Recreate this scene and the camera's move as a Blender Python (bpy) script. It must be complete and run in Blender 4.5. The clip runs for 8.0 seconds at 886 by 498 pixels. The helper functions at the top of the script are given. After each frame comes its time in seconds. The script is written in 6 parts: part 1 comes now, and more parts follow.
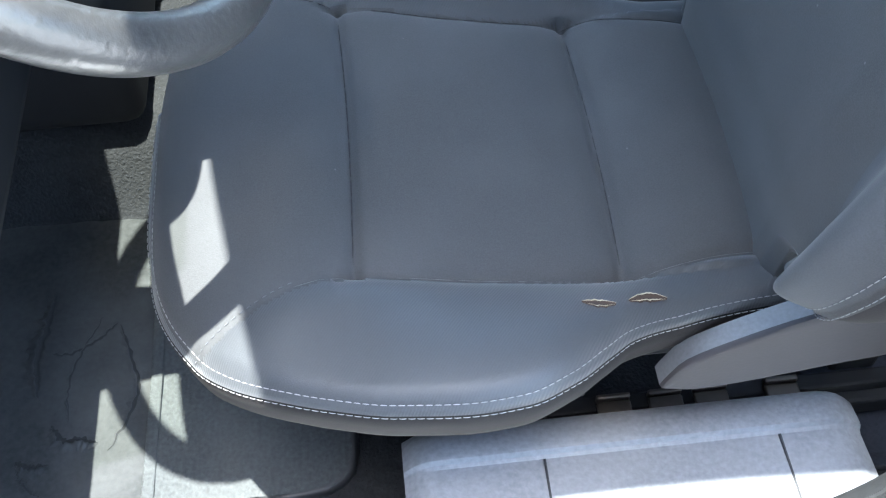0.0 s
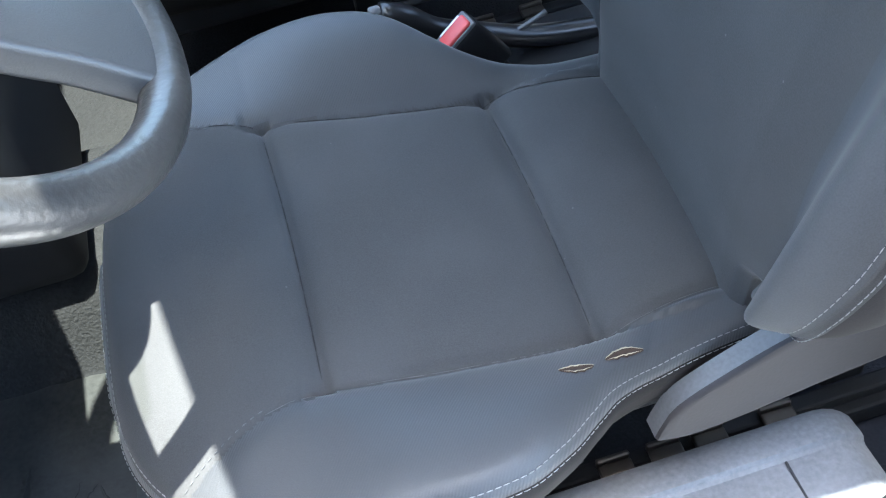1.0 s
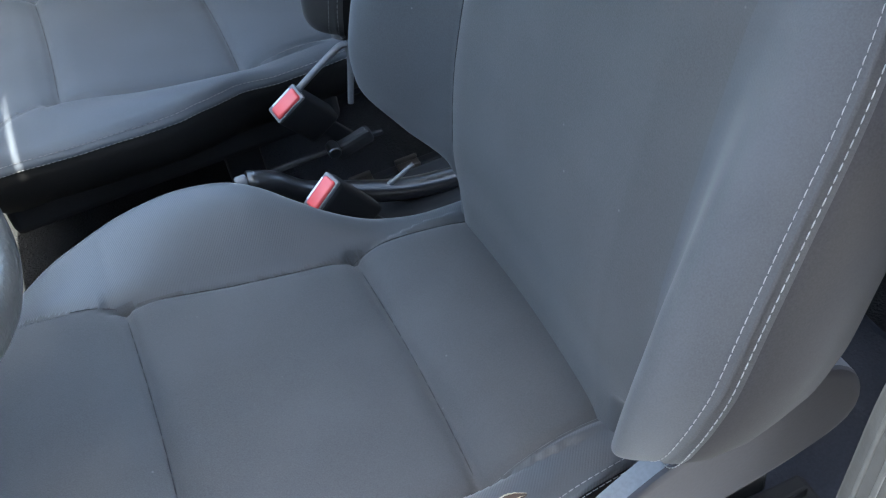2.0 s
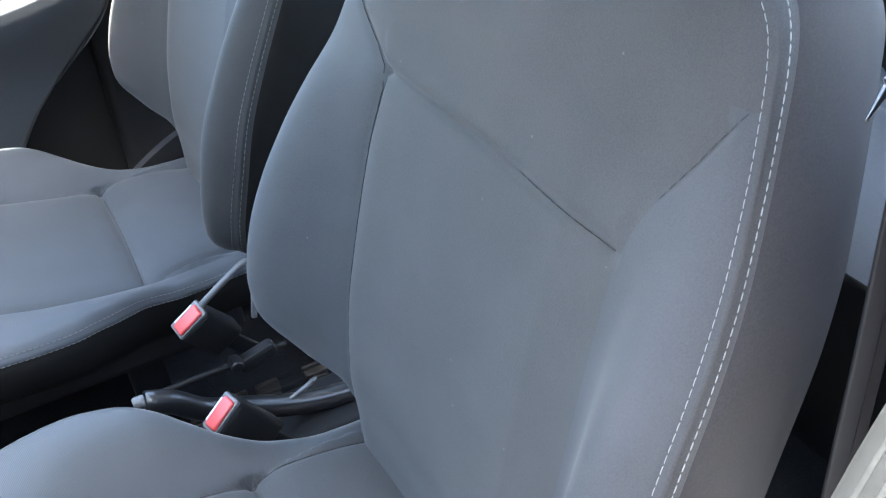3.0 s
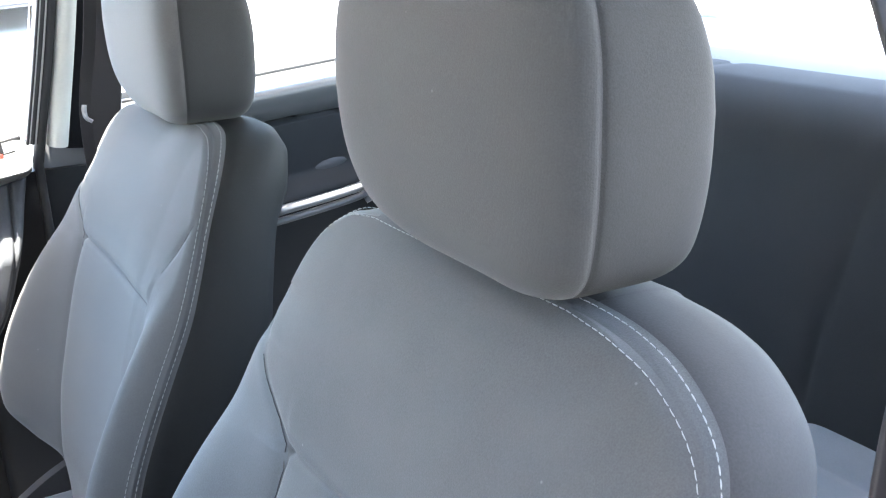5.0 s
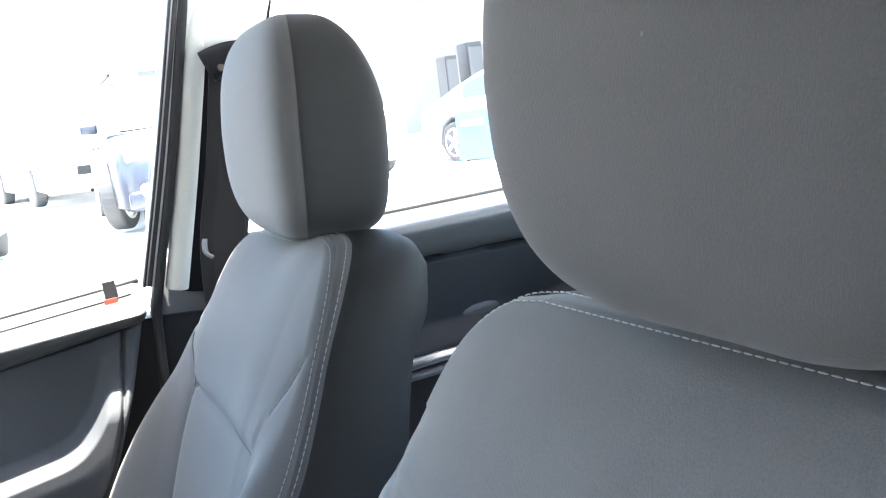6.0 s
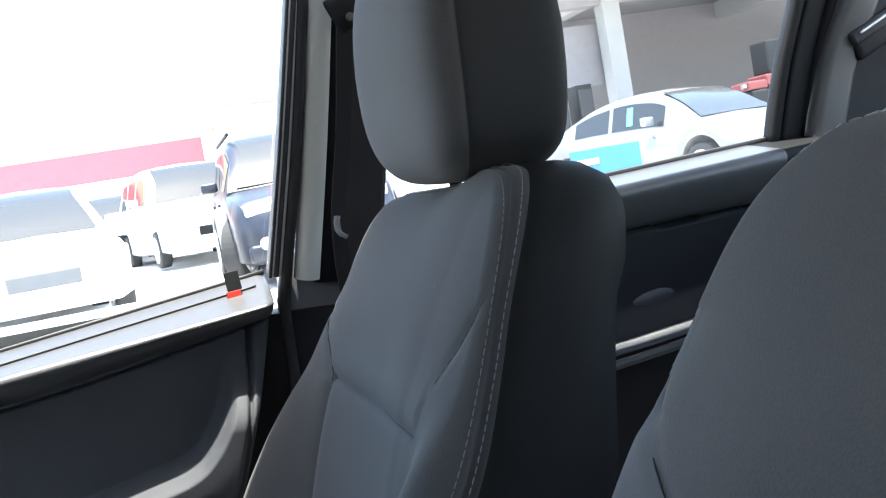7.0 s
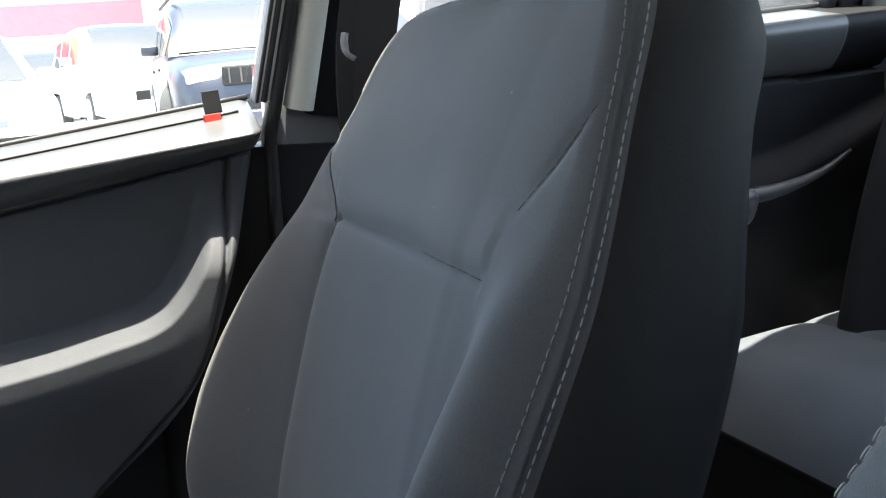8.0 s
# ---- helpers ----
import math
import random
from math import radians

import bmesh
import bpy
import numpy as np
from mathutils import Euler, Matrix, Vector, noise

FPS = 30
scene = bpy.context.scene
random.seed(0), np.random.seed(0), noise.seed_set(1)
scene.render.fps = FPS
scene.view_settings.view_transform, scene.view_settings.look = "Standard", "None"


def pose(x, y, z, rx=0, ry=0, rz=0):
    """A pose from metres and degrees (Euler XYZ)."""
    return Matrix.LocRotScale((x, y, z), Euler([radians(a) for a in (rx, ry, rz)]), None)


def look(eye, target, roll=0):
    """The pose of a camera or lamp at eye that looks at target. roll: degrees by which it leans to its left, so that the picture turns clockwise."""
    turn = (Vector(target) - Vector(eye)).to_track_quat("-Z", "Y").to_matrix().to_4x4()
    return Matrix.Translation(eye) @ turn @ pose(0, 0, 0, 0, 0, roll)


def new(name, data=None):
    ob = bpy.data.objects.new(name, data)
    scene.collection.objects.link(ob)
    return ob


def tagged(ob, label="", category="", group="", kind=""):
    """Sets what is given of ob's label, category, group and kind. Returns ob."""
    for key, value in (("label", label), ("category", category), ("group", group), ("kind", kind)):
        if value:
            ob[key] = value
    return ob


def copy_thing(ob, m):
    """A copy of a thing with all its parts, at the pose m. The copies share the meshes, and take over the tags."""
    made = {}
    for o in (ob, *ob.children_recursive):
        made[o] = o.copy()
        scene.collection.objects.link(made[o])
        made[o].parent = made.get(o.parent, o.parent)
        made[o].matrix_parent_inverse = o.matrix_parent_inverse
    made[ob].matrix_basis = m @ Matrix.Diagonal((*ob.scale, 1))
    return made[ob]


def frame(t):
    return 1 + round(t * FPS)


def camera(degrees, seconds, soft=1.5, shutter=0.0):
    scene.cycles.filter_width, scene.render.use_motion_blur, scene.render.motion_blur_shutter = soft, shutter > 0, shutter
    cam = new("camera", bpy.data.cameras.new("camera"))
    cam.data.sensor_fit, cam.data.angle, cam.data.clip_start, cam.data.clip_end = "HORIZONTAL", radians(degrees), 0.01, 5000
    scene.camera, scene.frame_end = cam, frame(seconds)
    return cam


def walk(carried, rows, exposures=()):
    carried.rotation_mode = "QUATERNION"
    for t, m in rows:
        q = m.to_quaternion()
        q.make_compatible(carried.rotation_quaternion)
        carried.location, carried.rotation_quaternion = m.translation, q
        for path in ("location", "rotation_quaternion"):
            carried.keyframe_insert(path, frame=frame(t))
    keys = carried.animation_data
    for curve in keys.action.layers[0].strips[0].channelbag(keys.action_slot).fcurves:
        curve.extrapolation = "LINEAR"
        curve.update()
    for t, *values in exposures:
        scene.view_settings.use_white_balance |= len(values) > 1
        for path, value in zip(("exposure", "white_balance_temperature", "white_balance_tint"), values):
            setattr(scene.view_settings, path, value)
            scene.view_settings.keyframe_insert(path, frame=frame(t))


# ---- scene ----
cam = camera(47.51, 8.0, soft=1.2)
PATH = [
    (0, -0.3154, -0.5787, 1.1823, -55.240, -2.359, -3.967),
    (0.5, -0.3098, -0.5693, 1.1725, -53.068, -7.079, -4.631),
    (1, -0.3037, -0.5673, 1.1739, -50.702, -10.739, -7.653),
    (1.2, -0.3028, -0.5668, 1.1754, -49.414, -10.773, -10.132),
    (2.3, -0.2313, -0.5788, 1.1574, -40.435, -10.290, -17.373),
    (2.5, -0.2226, -0.5749, 1.1668, -38.766, -9.189, -18.950),
    (3, -0.2153, -0.5733, 1.2029, -34.015, -7.547, -23.068),
    (3.5, -0.2027, -0.5768, 1.2233, -29.978, -5.518, -26.074),
    (3.9, -0.2018, -0.5677, 1.2411, -27.826, -3.966, -27.422),
    (4, -0.2019, -0.5644, 1.2452, -27.318, -3.714, -27.595),
    (4.5, -0.1991, -0.5470, 1.2611, -24.183, -3.373, -29.859),
    (4.7, -0.1894, -0.5376, 1.2680, -22.752, -3.744, -30.870),
    (5.8, -0.0984, -0.3503, 1.1548, -8.720, -5.667, -24.153),
    (6, -0.0861, -0.3086, 1.1319, -7.652, -7.059, -22.425),
    (6.5, -0.0734, -0.2086, 1.0860, -6.592, -9.775, -18.030),
    (7, -0.0864, -0.1151, 1.0284, -3.715, -9.867, -16.450),
    (7.5, -0.0990, -0.0166, 0.9812, -6.582, -9.188, -18.431),
    (8, -0.1220, 0.0587, 0.9737, -10.182, -4.782, -19.396),
]
EXPOSURES = [(0.0, 4.1, 6050, 3), (1.2, 4.2, 6200, 3), (2.5, 4.55, 6450, 4), (3.0, 4.88, 6600, 5), (3.5, 5.11, 6700, 5), (4.5, 5.32, 6850, 7), (6.0, 4.90, 6850, 7), (6.6, 4.0, 6750, 7), (7.0, 3.36, 6750, 7), (7.5, 2.95, 7000, 6),
             (8.0, 3.68, 7200, 6)]
walk(cam, [(t, pose(x, y, z, 90 + tilt, 0, yaw) @ pose(0, 0, 0, 0, 0, lean)) for t, x, y, z, tilt, lean, yaw in PATH],
     exposures=EXPOSURES)

# world and sun
world = bpy.data.worlds.new("sky")
scene.world = world
world.use_nodes = True
SUN_TO = Vector((0.006, -0.08, 1.0)).normalized()
wn = world.node_tree.nodes
sky = wn.new("ShaderNodeTexSky")
sky.sky_type = "NISHITA"
sky.sun_disc = False
sky.sun_elevation = math.asin(SUN_TO.z)
sky.sun_rotation = math.atan2(SUN_TO.x, SUN_TO.y)
sky.air_density, sky.dust_density = 1.0, 2.0
world.node_tree.links.new(sky.outputs[0], wn["Background"].inputs[0])
wn["Background"].inputs[1].default_value = 0.15
sun = new("sun", bpy.data.lights.new("sun", "SUN"))
sun.data.energy, sun.data.angle, sun.data.color = 2.5, radians(0.6), (1.0, 0.965, 0.91)
sun.matrix_world = look(SUN_TO * 20, (0, 0, 0))


# ---- materials ----
def material(name, base, rough=0.6, metal=0.0, tint=None, grain=0.0, blotch=0.0, scale=400.0, bump=0.0, dist=0.001, spec=0.5,
             sheen=0.0, coat=0.0, specks=0.0):
    """A principled material: base colour varied by fine grain and by broad blotches, with a fine relief."""
    m = bpy.data.materials.new(name)
    m.use_nodes = True
    nt = m.node_tree
    n, ln = nt.nodes, nt.links
    b = n["Principled BSDF"]
    b.inputs["Roughness"].default_value = rough
    b.inputs["Metallic"].default_value = metal
    b.inputs["Specular IOR Level"].default_value = spec
    b.inputs["Sheen Weight"].default_value = sheen
    b.inputs["Coat Weight"].default_value = coat
    co = n.new("ShaderNodeTexCoord")
    fine, broad = n.new("ShaderNodeTexNoise"), n.new("ShaderNodeTexNoise")
    fine.inputs["Scale"].default_value, fine.inputs["Detail"].default_value = scale, 3
    broad.inputs["Scale"].default_value, broad.inputs["Detail"].default_value = 9, 5
    for x in (fine, broad):
        ln.new(co.outputs["Object"], x.inputs["Vector"])
    mix1, mix2 = n.new("ShaderNodeMix"), n.new("ShaderNodeMix")
    for x in (mix1, mix2):
        x.data_type = "RGBA"
    dark = tuple(c * (1 - grain) for c in base)
    lite = tuple(min(1, c * (1 + grain)) for c in base)
    mix1.inputs[6].default_value, mix1.inputs[7].default_value = (*dark, 1), (*lite, 1)
    ln.new(fine.outputs[0], mix1.inputs[0])
    ramp = n.new("ShaderNodeMapRange")
    ramp.inputs[1].default_value, ramp.inputs[2].default_value = 0.42, 0.75
    ramp.inputs[4].default_value = blotch
    ln.new(broad.outputs[0], ramp.inputs[0])
    ln.new(ramp.outputs[0], mix2.inputs[0])
    ln.new(mix1.outputs[2], mix2.inputs[6])
    mix2.inputs[7].default_value = (*(tint or tuple(min(1, c * 1.6) for c in base)), 1)
    out = mix2.outputs[2]
    if specks:
        vo, cut, mix3 = n.new("ShaderNodeTexVoronoi"), n.new("ShaderNodeMapRange"), n.new("ShaderNodeMix")
        mix3.data_type = "RGBA"
        vo.inputs["Scale"].default_value = 26
        cut.inputs[1].default_value, cut.inputs[2].default_value, cut.inputs[3].default_value, cut.inputs[4].default_value = 0.014, 0.032, specks, 0.0
        ln.new(co.outputs["Object"], vo.inputs["Vector"])
        ln.new(vo.outputs["Distance"], cut.inputs[0])
        ln.new(cut.outputs[0], mix3.inputs[0])
        ln.new(out, mix3.inputs[6])
        mix3.inputs[7].default_value = (0.30, 0.30, 0.29, 1)
        out = mix3.outputs[2]
    ln.new(out, b.inputs["Base Color"])
    if bump:
        bp = n.new("ShaderNodeBump")
        bp.inputs["Strength"].default_value, bp.inputs["Distance"].default_value = bump, dist
        ln.new(fine.outputs[0], bp.inputs["Height"])
        ln.new(bp.outputs[0], b.inputs["Normal"])
    return m


def woven(m, scale, strength, turn=0.0):
    """Adds a diagonal rib to a material's relief, as of a twill."""
    nt = m.node_tree
    n, ln = nt.nodes, nt.links
    co, mp, w = n.new("ShaderNodeTexCoord"), n.new("ShaderNodeMapping"), n.new("ShaderNodeTexWave")
    mp.inputs["Rotation"].default_value = (0, 0, turn)
    w.inputs["Scale"].default_value, w.inputs["Distortion"].default_value = scale, 0.6
    w.bands_direction = "X"
    ln.new(co.outputs["Object"], mp.inputs["Vector"])
    ln.new(mp.outputs[0], w.inputs["Vector"])
    bp = n.new("ShaderNodeBump")
    bp.inputs["Strength"].default_value, bp.inputs["Distance"].default_value = strength, 0.0006
    ln.new(w.outputs["Fac"], bp.inputs["Height"])
    b = n["Principled BSDF"]
    for l in list(ln):
        if l.to_node == b and l.to_socket.name == "Normal":
            ln.new(l.from_socket, bp.inputs["Normal"])
    ln.new(bp.outputs[0], b.inputs["Normal"])
    return m


FABRIC = woven(material("seat_fabric", (0.0425, 0.0426, 0.0434), 0.82, grain=0.4, blotch=0.38, scale=900, bump=0.3, dist=0.0006, spec=0.3, sheen=0.10, specks=0.22), 420, 0.07, 0.7)
BOLSTER = woven(material("bolster_fabric", (0.0425, 0.0450, 0.0485), 0.72, grain=0.35, blotch=0.45, scale=900, bump=0.25, dist=0.0005, spec=0.3, sheen=0.08, specks=0.22), 420, 0.05, 0.7)
# Passenger seat cloth; light is put into its tones, bluer on the cushion.
PASSENGER_FABRIC = woven(material("passenger_seat_fabric", (0.0415, 0.0408, 0.0412), 0.82, grain=0.3, blotch=0.25, scale=900, bump=0.3, dist=0.0006, spec=0.3, sheen=0.10, specks=0.22), 420, 0.07, 0.7)
SKYLIT_CUSHION = woven(material("skylit_cushion_fabric", (0.047, 0.0535, 0.063), 0.8, grain=0.3, blotch=0.25, scale=900, bump=0.3, dist=0.0006, spec=0.3, sheen=0.10, specks=0.22), 420, 0.07, 0.7)
TWILL = woven(material("seat_twill", (0.0345, 0.0365, 0.040), 0.5, grain=0.2, blotch=0.15, scale=900, bump=0.2, dist=0.0006, spec=0.4, sheen=0.2), 150, 0.16, 0.6)
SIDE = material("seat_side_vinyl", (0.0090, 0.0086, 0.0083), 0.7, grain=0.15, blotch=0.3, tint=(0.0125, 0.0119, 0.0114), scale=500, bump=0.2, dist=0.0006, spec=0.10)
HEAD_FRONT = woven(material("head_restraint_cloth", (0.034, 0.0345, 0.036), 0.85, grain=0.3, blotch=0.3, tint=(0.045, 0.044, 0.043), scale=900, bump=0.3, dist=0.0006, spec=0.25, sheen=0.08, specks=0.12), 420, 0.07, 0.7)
# Darker than the front cloth: the side's shade is put into its tone.
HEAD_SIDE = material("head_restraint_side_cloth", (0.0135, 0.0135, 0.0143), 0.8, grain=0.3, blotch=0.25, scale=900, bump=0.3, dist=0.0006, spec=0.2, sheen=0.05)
# Lighter side materials for the driver's seat: the open door's light in their colour.
LIT_HEAD_SIDE = material("lit_head_restraint_side", (0.0235, 0.0235, 0.0245), 0.85, grain=0.3, blotch=0.4, tint=(0.032, 0.031, 0.030), scale=900, bump=0.3, dist=0.0006, spec=0.15, specks=0.2)
LIT_SIDE = material("lit_seat_side_vinyl", (0.028, 0.0265, 0.028), 0.8, grain=0.3, blotch=0.5, tint=(0.043, 0.040, 0.038), scale=700, bump=0.2, dist=0.0004, spec=0.15, specks=0.3)
CUSHION_SIDE = material("bounce_lit_cushion_side", (0.0155, 0.0138, 0.0136), 0.8, grain=0.3, blotch=0.5, tint=(0.023, 0.0205, 0.0195), scale=700, bump=0.2, dist=0.0004, spec=0.15, specks=0.3)
GREY_THREAD = material("grey_thread", (0.09, 0.092, 0.095), 0.8, grain=0.1, scale=300)
THREAD = material("white_thread", (0.22, 0.22, 0.217), 0.8, grain=0.1, scale=300)
# Dimmed THREAD: shade on the passenger seat's stitching is put into its colour.
SHADED_THREAD = material("shaded_white_thread", (0.15, 0.15, 0.148), 0.8, grain=0.1, scale=300)
DARK_SEAM = material("dark_seam_thread", (0.010, 0.010, 0.011), 0.9)
FOAM = material("yellowed_foam", (0.42, 0.36, 0.25), 0.95, grain=0.3, blotch=0.5, tint=(0.2, 0.14, 0.07), scale=350, bump=0.6, dist=0.002)
# Bench back cloth, darkened so that its tone holds the shade there.
BENCH = woven(material("shaded_bench_fabric", (0.0125, 0.0132, 0.0145), 0.85, grain=0.3, blotch=0.22, scale=900, bump=0.3, dist=0.0006, spec=0.15), 420, 0.07, 0.7)
BLACK_PLASTIC = material("black_plastic", (0.010, 0.0105, 0.012), 0.65, grain=0.2, blotch=0.2, scale=600, bump=0.25, dist=0.0006, spec=0.22)
TRIM = material("dark_grained_trim", (0.050, 0.0515, 0.054), 0.40, grain=0.15, blotch=0.15, scale=700, bump=0.35, dist=0.0007)
DARK_TRIM = material("near_black_trim", (0.016, 0.0165, 0.018), 0.6, grain=0.2, blotch=0.2, scale=600, bump=0.3, dist=0.0006, spec=0.25)
# Rear door under its shoulder: trim darkened, with the ledge's shade put in.
DEEP_TRIM = material("shaded_rear_door_panel", (0.0075, 0.008, 0.009), 0.6, grain=0.2, blotch=0.2, scale=600, bump=0.3, dist=0.0006, spec=0.15)
LEDGE = material("satin_ledge_plastic", (0.085, 0.087, 0.092), 0.3, grain=0.12, blotch=0.12, scale=700, bump=0.2, dist=0.0005, spec=0.7)
INSERT = material("dark_cloth_insert", (0.042, 0.045, 0.051), 0.7, grain=0.3, blotch=0.15, scale=900, bump=0.3, dist=0.0006, spec=0.25)
GREY_PLASTIC = material("dusty_grey_plastic", (0.155, 0.160, 0.171), 0.6, grain=0.4, blotch=0.5, tint=(0.22, 0.22, 0.228), scale=200, bump=0.5, dist=0.001, specks=0.25)
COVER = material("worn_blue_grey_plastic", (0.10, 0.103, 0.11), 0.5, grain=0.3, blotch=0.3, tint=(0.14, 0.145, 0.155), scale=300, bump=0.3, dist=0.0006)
PALE = material("pale_grey_pillar_trim", (0.52, 0.53, 0.50), 0.6, grain=0.06, blotch=0.2, tint=(0.45, 0.46, 0.43), scale=300, bump=0.1)
TORN = material("dark_torn_opening", (0.035, 0.02, 0.012), 0.9, grain=0.4, scale=300)
HEEL = material("scuffed_heel_pad", (0.026, 0.0273, 0.0278), 0.85, grain=0.5, blotch=0.7, tint=(0.066, 0.067, 0.067), scale=150, bump=0.6, dist=0.002, spec=0.25)
COVER_SIDE = material("shaded_hinge_plastic", (0.022, 0.0195, 0.0215), 0.7, grain=0.2, blotch=0.3, scale=300, bump=0.25, dist=0.0006)
SEAL_GREY = material("worn_grey_seal", (0.0076, 0.0082, 0.0086), 0.85, grain=0.4, blotch=0.6, tint=(0.0142, 0.0151, 0.0151), scale=160, bump=0.5, dist=0.001)
SCUFF = material("scuffed_rubber", (0.017, 0.018, 0.0185), 0.85, grain=0.6, blotch=0.8, tint=(0.034, 0.035, 0.035), scale=160, bump=0.5, dist=0.001)
RAIL = material("greased_rail_steel", (0.075, 0.066, 0.057), 0.45, metal=0.7, grain=0.2, blotch=0.4, scale=90)
CARPET = material("dusty_carpet", (0.016, 0.0165, 0.018), 0.95, grain=0.55, blotch=0.4, tint=(0.03, 0.03, 0.031), scale=260, bump=0.9, dist=0.003, spec=0.15)
MAT = material("worn_floor_mat", (0.045, 0.048, 0.049), 0.9, grain=0.5, blotch=0.5, tint=(0.075, 0.078, 0.077), scale=220, bump=0.8, dist=0.002, spec=0.2)
NAVY_MAT = material("dark_navy_mat", (0.020, 0.0235, 0.033), 0.9, grain=0.4, blotch=0.3, scale=260, bump=0.6, dist=0.002, spec=0.2)
RUBBER = material("black_rubber", (0.016, 0.016, 0.018), 0.55, grain=0.2, scale=300, bump=0.15)
LEATHER = material("worn_wheel_leather", (0.024, 0.024, 0.0245), 0.33, grain=0.4, blotch=0.8, tint=(0.060, 0.057, 0.053), scale=160, bump=0.5, dist=0.0012, specks=0.4)
POST_BLACK = material("black_post_trim", (0.006, 0.0063, 0.0075), 0.7, grain=0.2, blotch=0.2, scale=600, bump=0.2, dist=0.0005, spec=0.12)
BELT = material("belt_webbing", (0.0085, 0.0076, 0.0092), 0.6, grain=0.25, blotch=0.2, scale=1400, bump=0.15, dist=0.0003, spec=0.3)
TONGUE = material("dull_belt_steel", (0.13, 0.135, 0.15), 0.28, metal=1.0, grain=0.15, blotch=0.3, scale=150)
GLOSS_BLACK = material("smooth_black_grip", (0.012, 0.0125, 0.014), 0.32, grain=0.2, scale=400, spec=0.5)
# Bench seat cloth, lightened to stand for the light that falls on it.
BENCH_SEAT = woven(material("lit_bench_seat_fabric", (0.058, 0.067, 0.079), 0.85, grain=0.3, blotch=0.25, scale=900, bump=0.3, dist=0.0006, spec=0.3, sheen=0.1), 420, 0.07, 0.7)
STEEL = material("worn_steel", (0.33, 0.34, 0.36), 0.34, metal=1.0, grain=0.1, blotch=0.2, scale=120)
RED = material("red_release_button", (0.50, 0.05, 0.05), 0.4, grain=0.06, scale=200)
RED_TAB = material("orange_red_tab", (0.42, 0.025, 0.015), 0.5, grain=0.05, scale=200)
HEADLINER = material("pale_headliner", (0.67, 0.68, 0.69), 0.95, grain=0.1, scale=500, bump=0.3)
PAINT_SILVER = material("silver_paint", (0.62, 0.63, 0.65), 0.3, metal=0.35, grain=0.04, scale=800, coat=0.6)
PAINT_WHITE = material("white_paint", (0.78, 0.78, 0.78), 0.35, grain=0.03, scale=300, coat=0.6)
PAINT_DARK = material("dark_blue_paint", (0.014, 0.016, 0.026), 0.35, grain=0.1, scale=300, coat=0.1)
# Silver paint darkened to stand for the shade beside the building.
PAINT_SHADED = material("shaded_silver_paint", (0.24, 0.242, 0.255), 0.3, metal=0.35, grain=0.04, scale=800, coat=0.6)
DARK_STRIP = material("dark_ground_strip", (0.11, 0.108, 0.105), 0.9, grain=0.4, blotch=0.4, scale=120, bump=0.5, dist=0.004)
COLUMN = material("column_paint", (0.27, 0.265, 0.26), 0.9, grain=0.05, blotch=0.15, scale=8)
BLOCK_WALL = material("dark_block_wall", (0.085, 0.090, 0.10), 0.9, grain=0.2, blotch=0.4, scale=12, bump=0.3, dist=0.01)
CONCRETE = material("pale_concrete", (0.215, 0.20, 0.203), 0.9, grain=0.15, blotch=0.4, tint=(0.165, 0.155, 0.158), scale=14, bump=0.3, dist=0.01)
GROUND = material("pale_dusty_yard", (0.56, 0.55, 0.535), 0.95, grain=0.2, blotch=0.4, tint=(0.30, 0.29, 0.28), scale=9, bump=0.3, dist=0.01)
RED_WALL = material("red_painted_band", (0.55, 0.09, 0.11), 0.8, grain=0.08, blotch=0.2, scale=12)
DULL_RED = material("dull_red_enamel", (0.16, 0.035, 0.035), 0.6, grain=0.15, blotch=0.4, scale=20)
ORANGE_WALL = material("orange_wall", (0.62, 0.36, 0.22), 0.9, grain=0.1, blotch=0.2, scale=10)
WHITE_WALL = material("white_wall", (0.78, 0.77, 0.75), 0.9, grain=0.05, blotch=0.15, scale=8)
BLUE_BOARD = material("bright_blue_board", (0.03, 0.15, 0.36), 0.6, grain=0.05, scale=30)
TEAL = material("teal_paper", (0.10, 0.55, 0.60), 0.8, grain=0.05, scale=60)
TYRE = material("tyre_rubber", (0.03, 0.03, 0.031), 0.85, grain=0.3, scale=60, bump=0.3)
CAR_GLASS = material("dark_car_glass", (0.030, 0.033, 0.036), 0.08, grain=0.1, scale=10, spec=0.45)
LAMP = material("lamp_lens", (0.6, 0.62, 0.64), 0.15, grain=0.2, scale=90)


def pane_material(name, clear_tint):
    m = bpy.data.materials.new(name)
    m.use_nodes = True
    n, ln = m.node_tree.nodes, m.node_tree.links
    n.remove(n["Principled BSDF"])
    clear, shine, mix, fr = n.new("ShaderNodeBsdfTransparent"), n.new("ShaderNodeBsdfGlossy"), n.new("ShaderNodeMixShader"), n.new("ShaderNodeFresnel")
    clear.inputs[0].default_value = (*clear_tint, 1)
    shine.inputs[1].default_value = 0.02
    fr.inputs[0].default_value = 1.45
    ln.new(fr.outputs[0], mix.inputs[0])
    ln.new(clear.outputs[0], mix.inputs[1])
    ln.new(shine.outputs[0], mix.inputs[2])
    ln.new(mix.outputs[0], n["Material Output"].inputs[0])
    return m


GLASS = pane_material("window_glass", (0.93, 0.95, 0.94))
SCREEN_GLASS = pane_material("green_laminated_glass", (0.93, 0.94, 0.905))


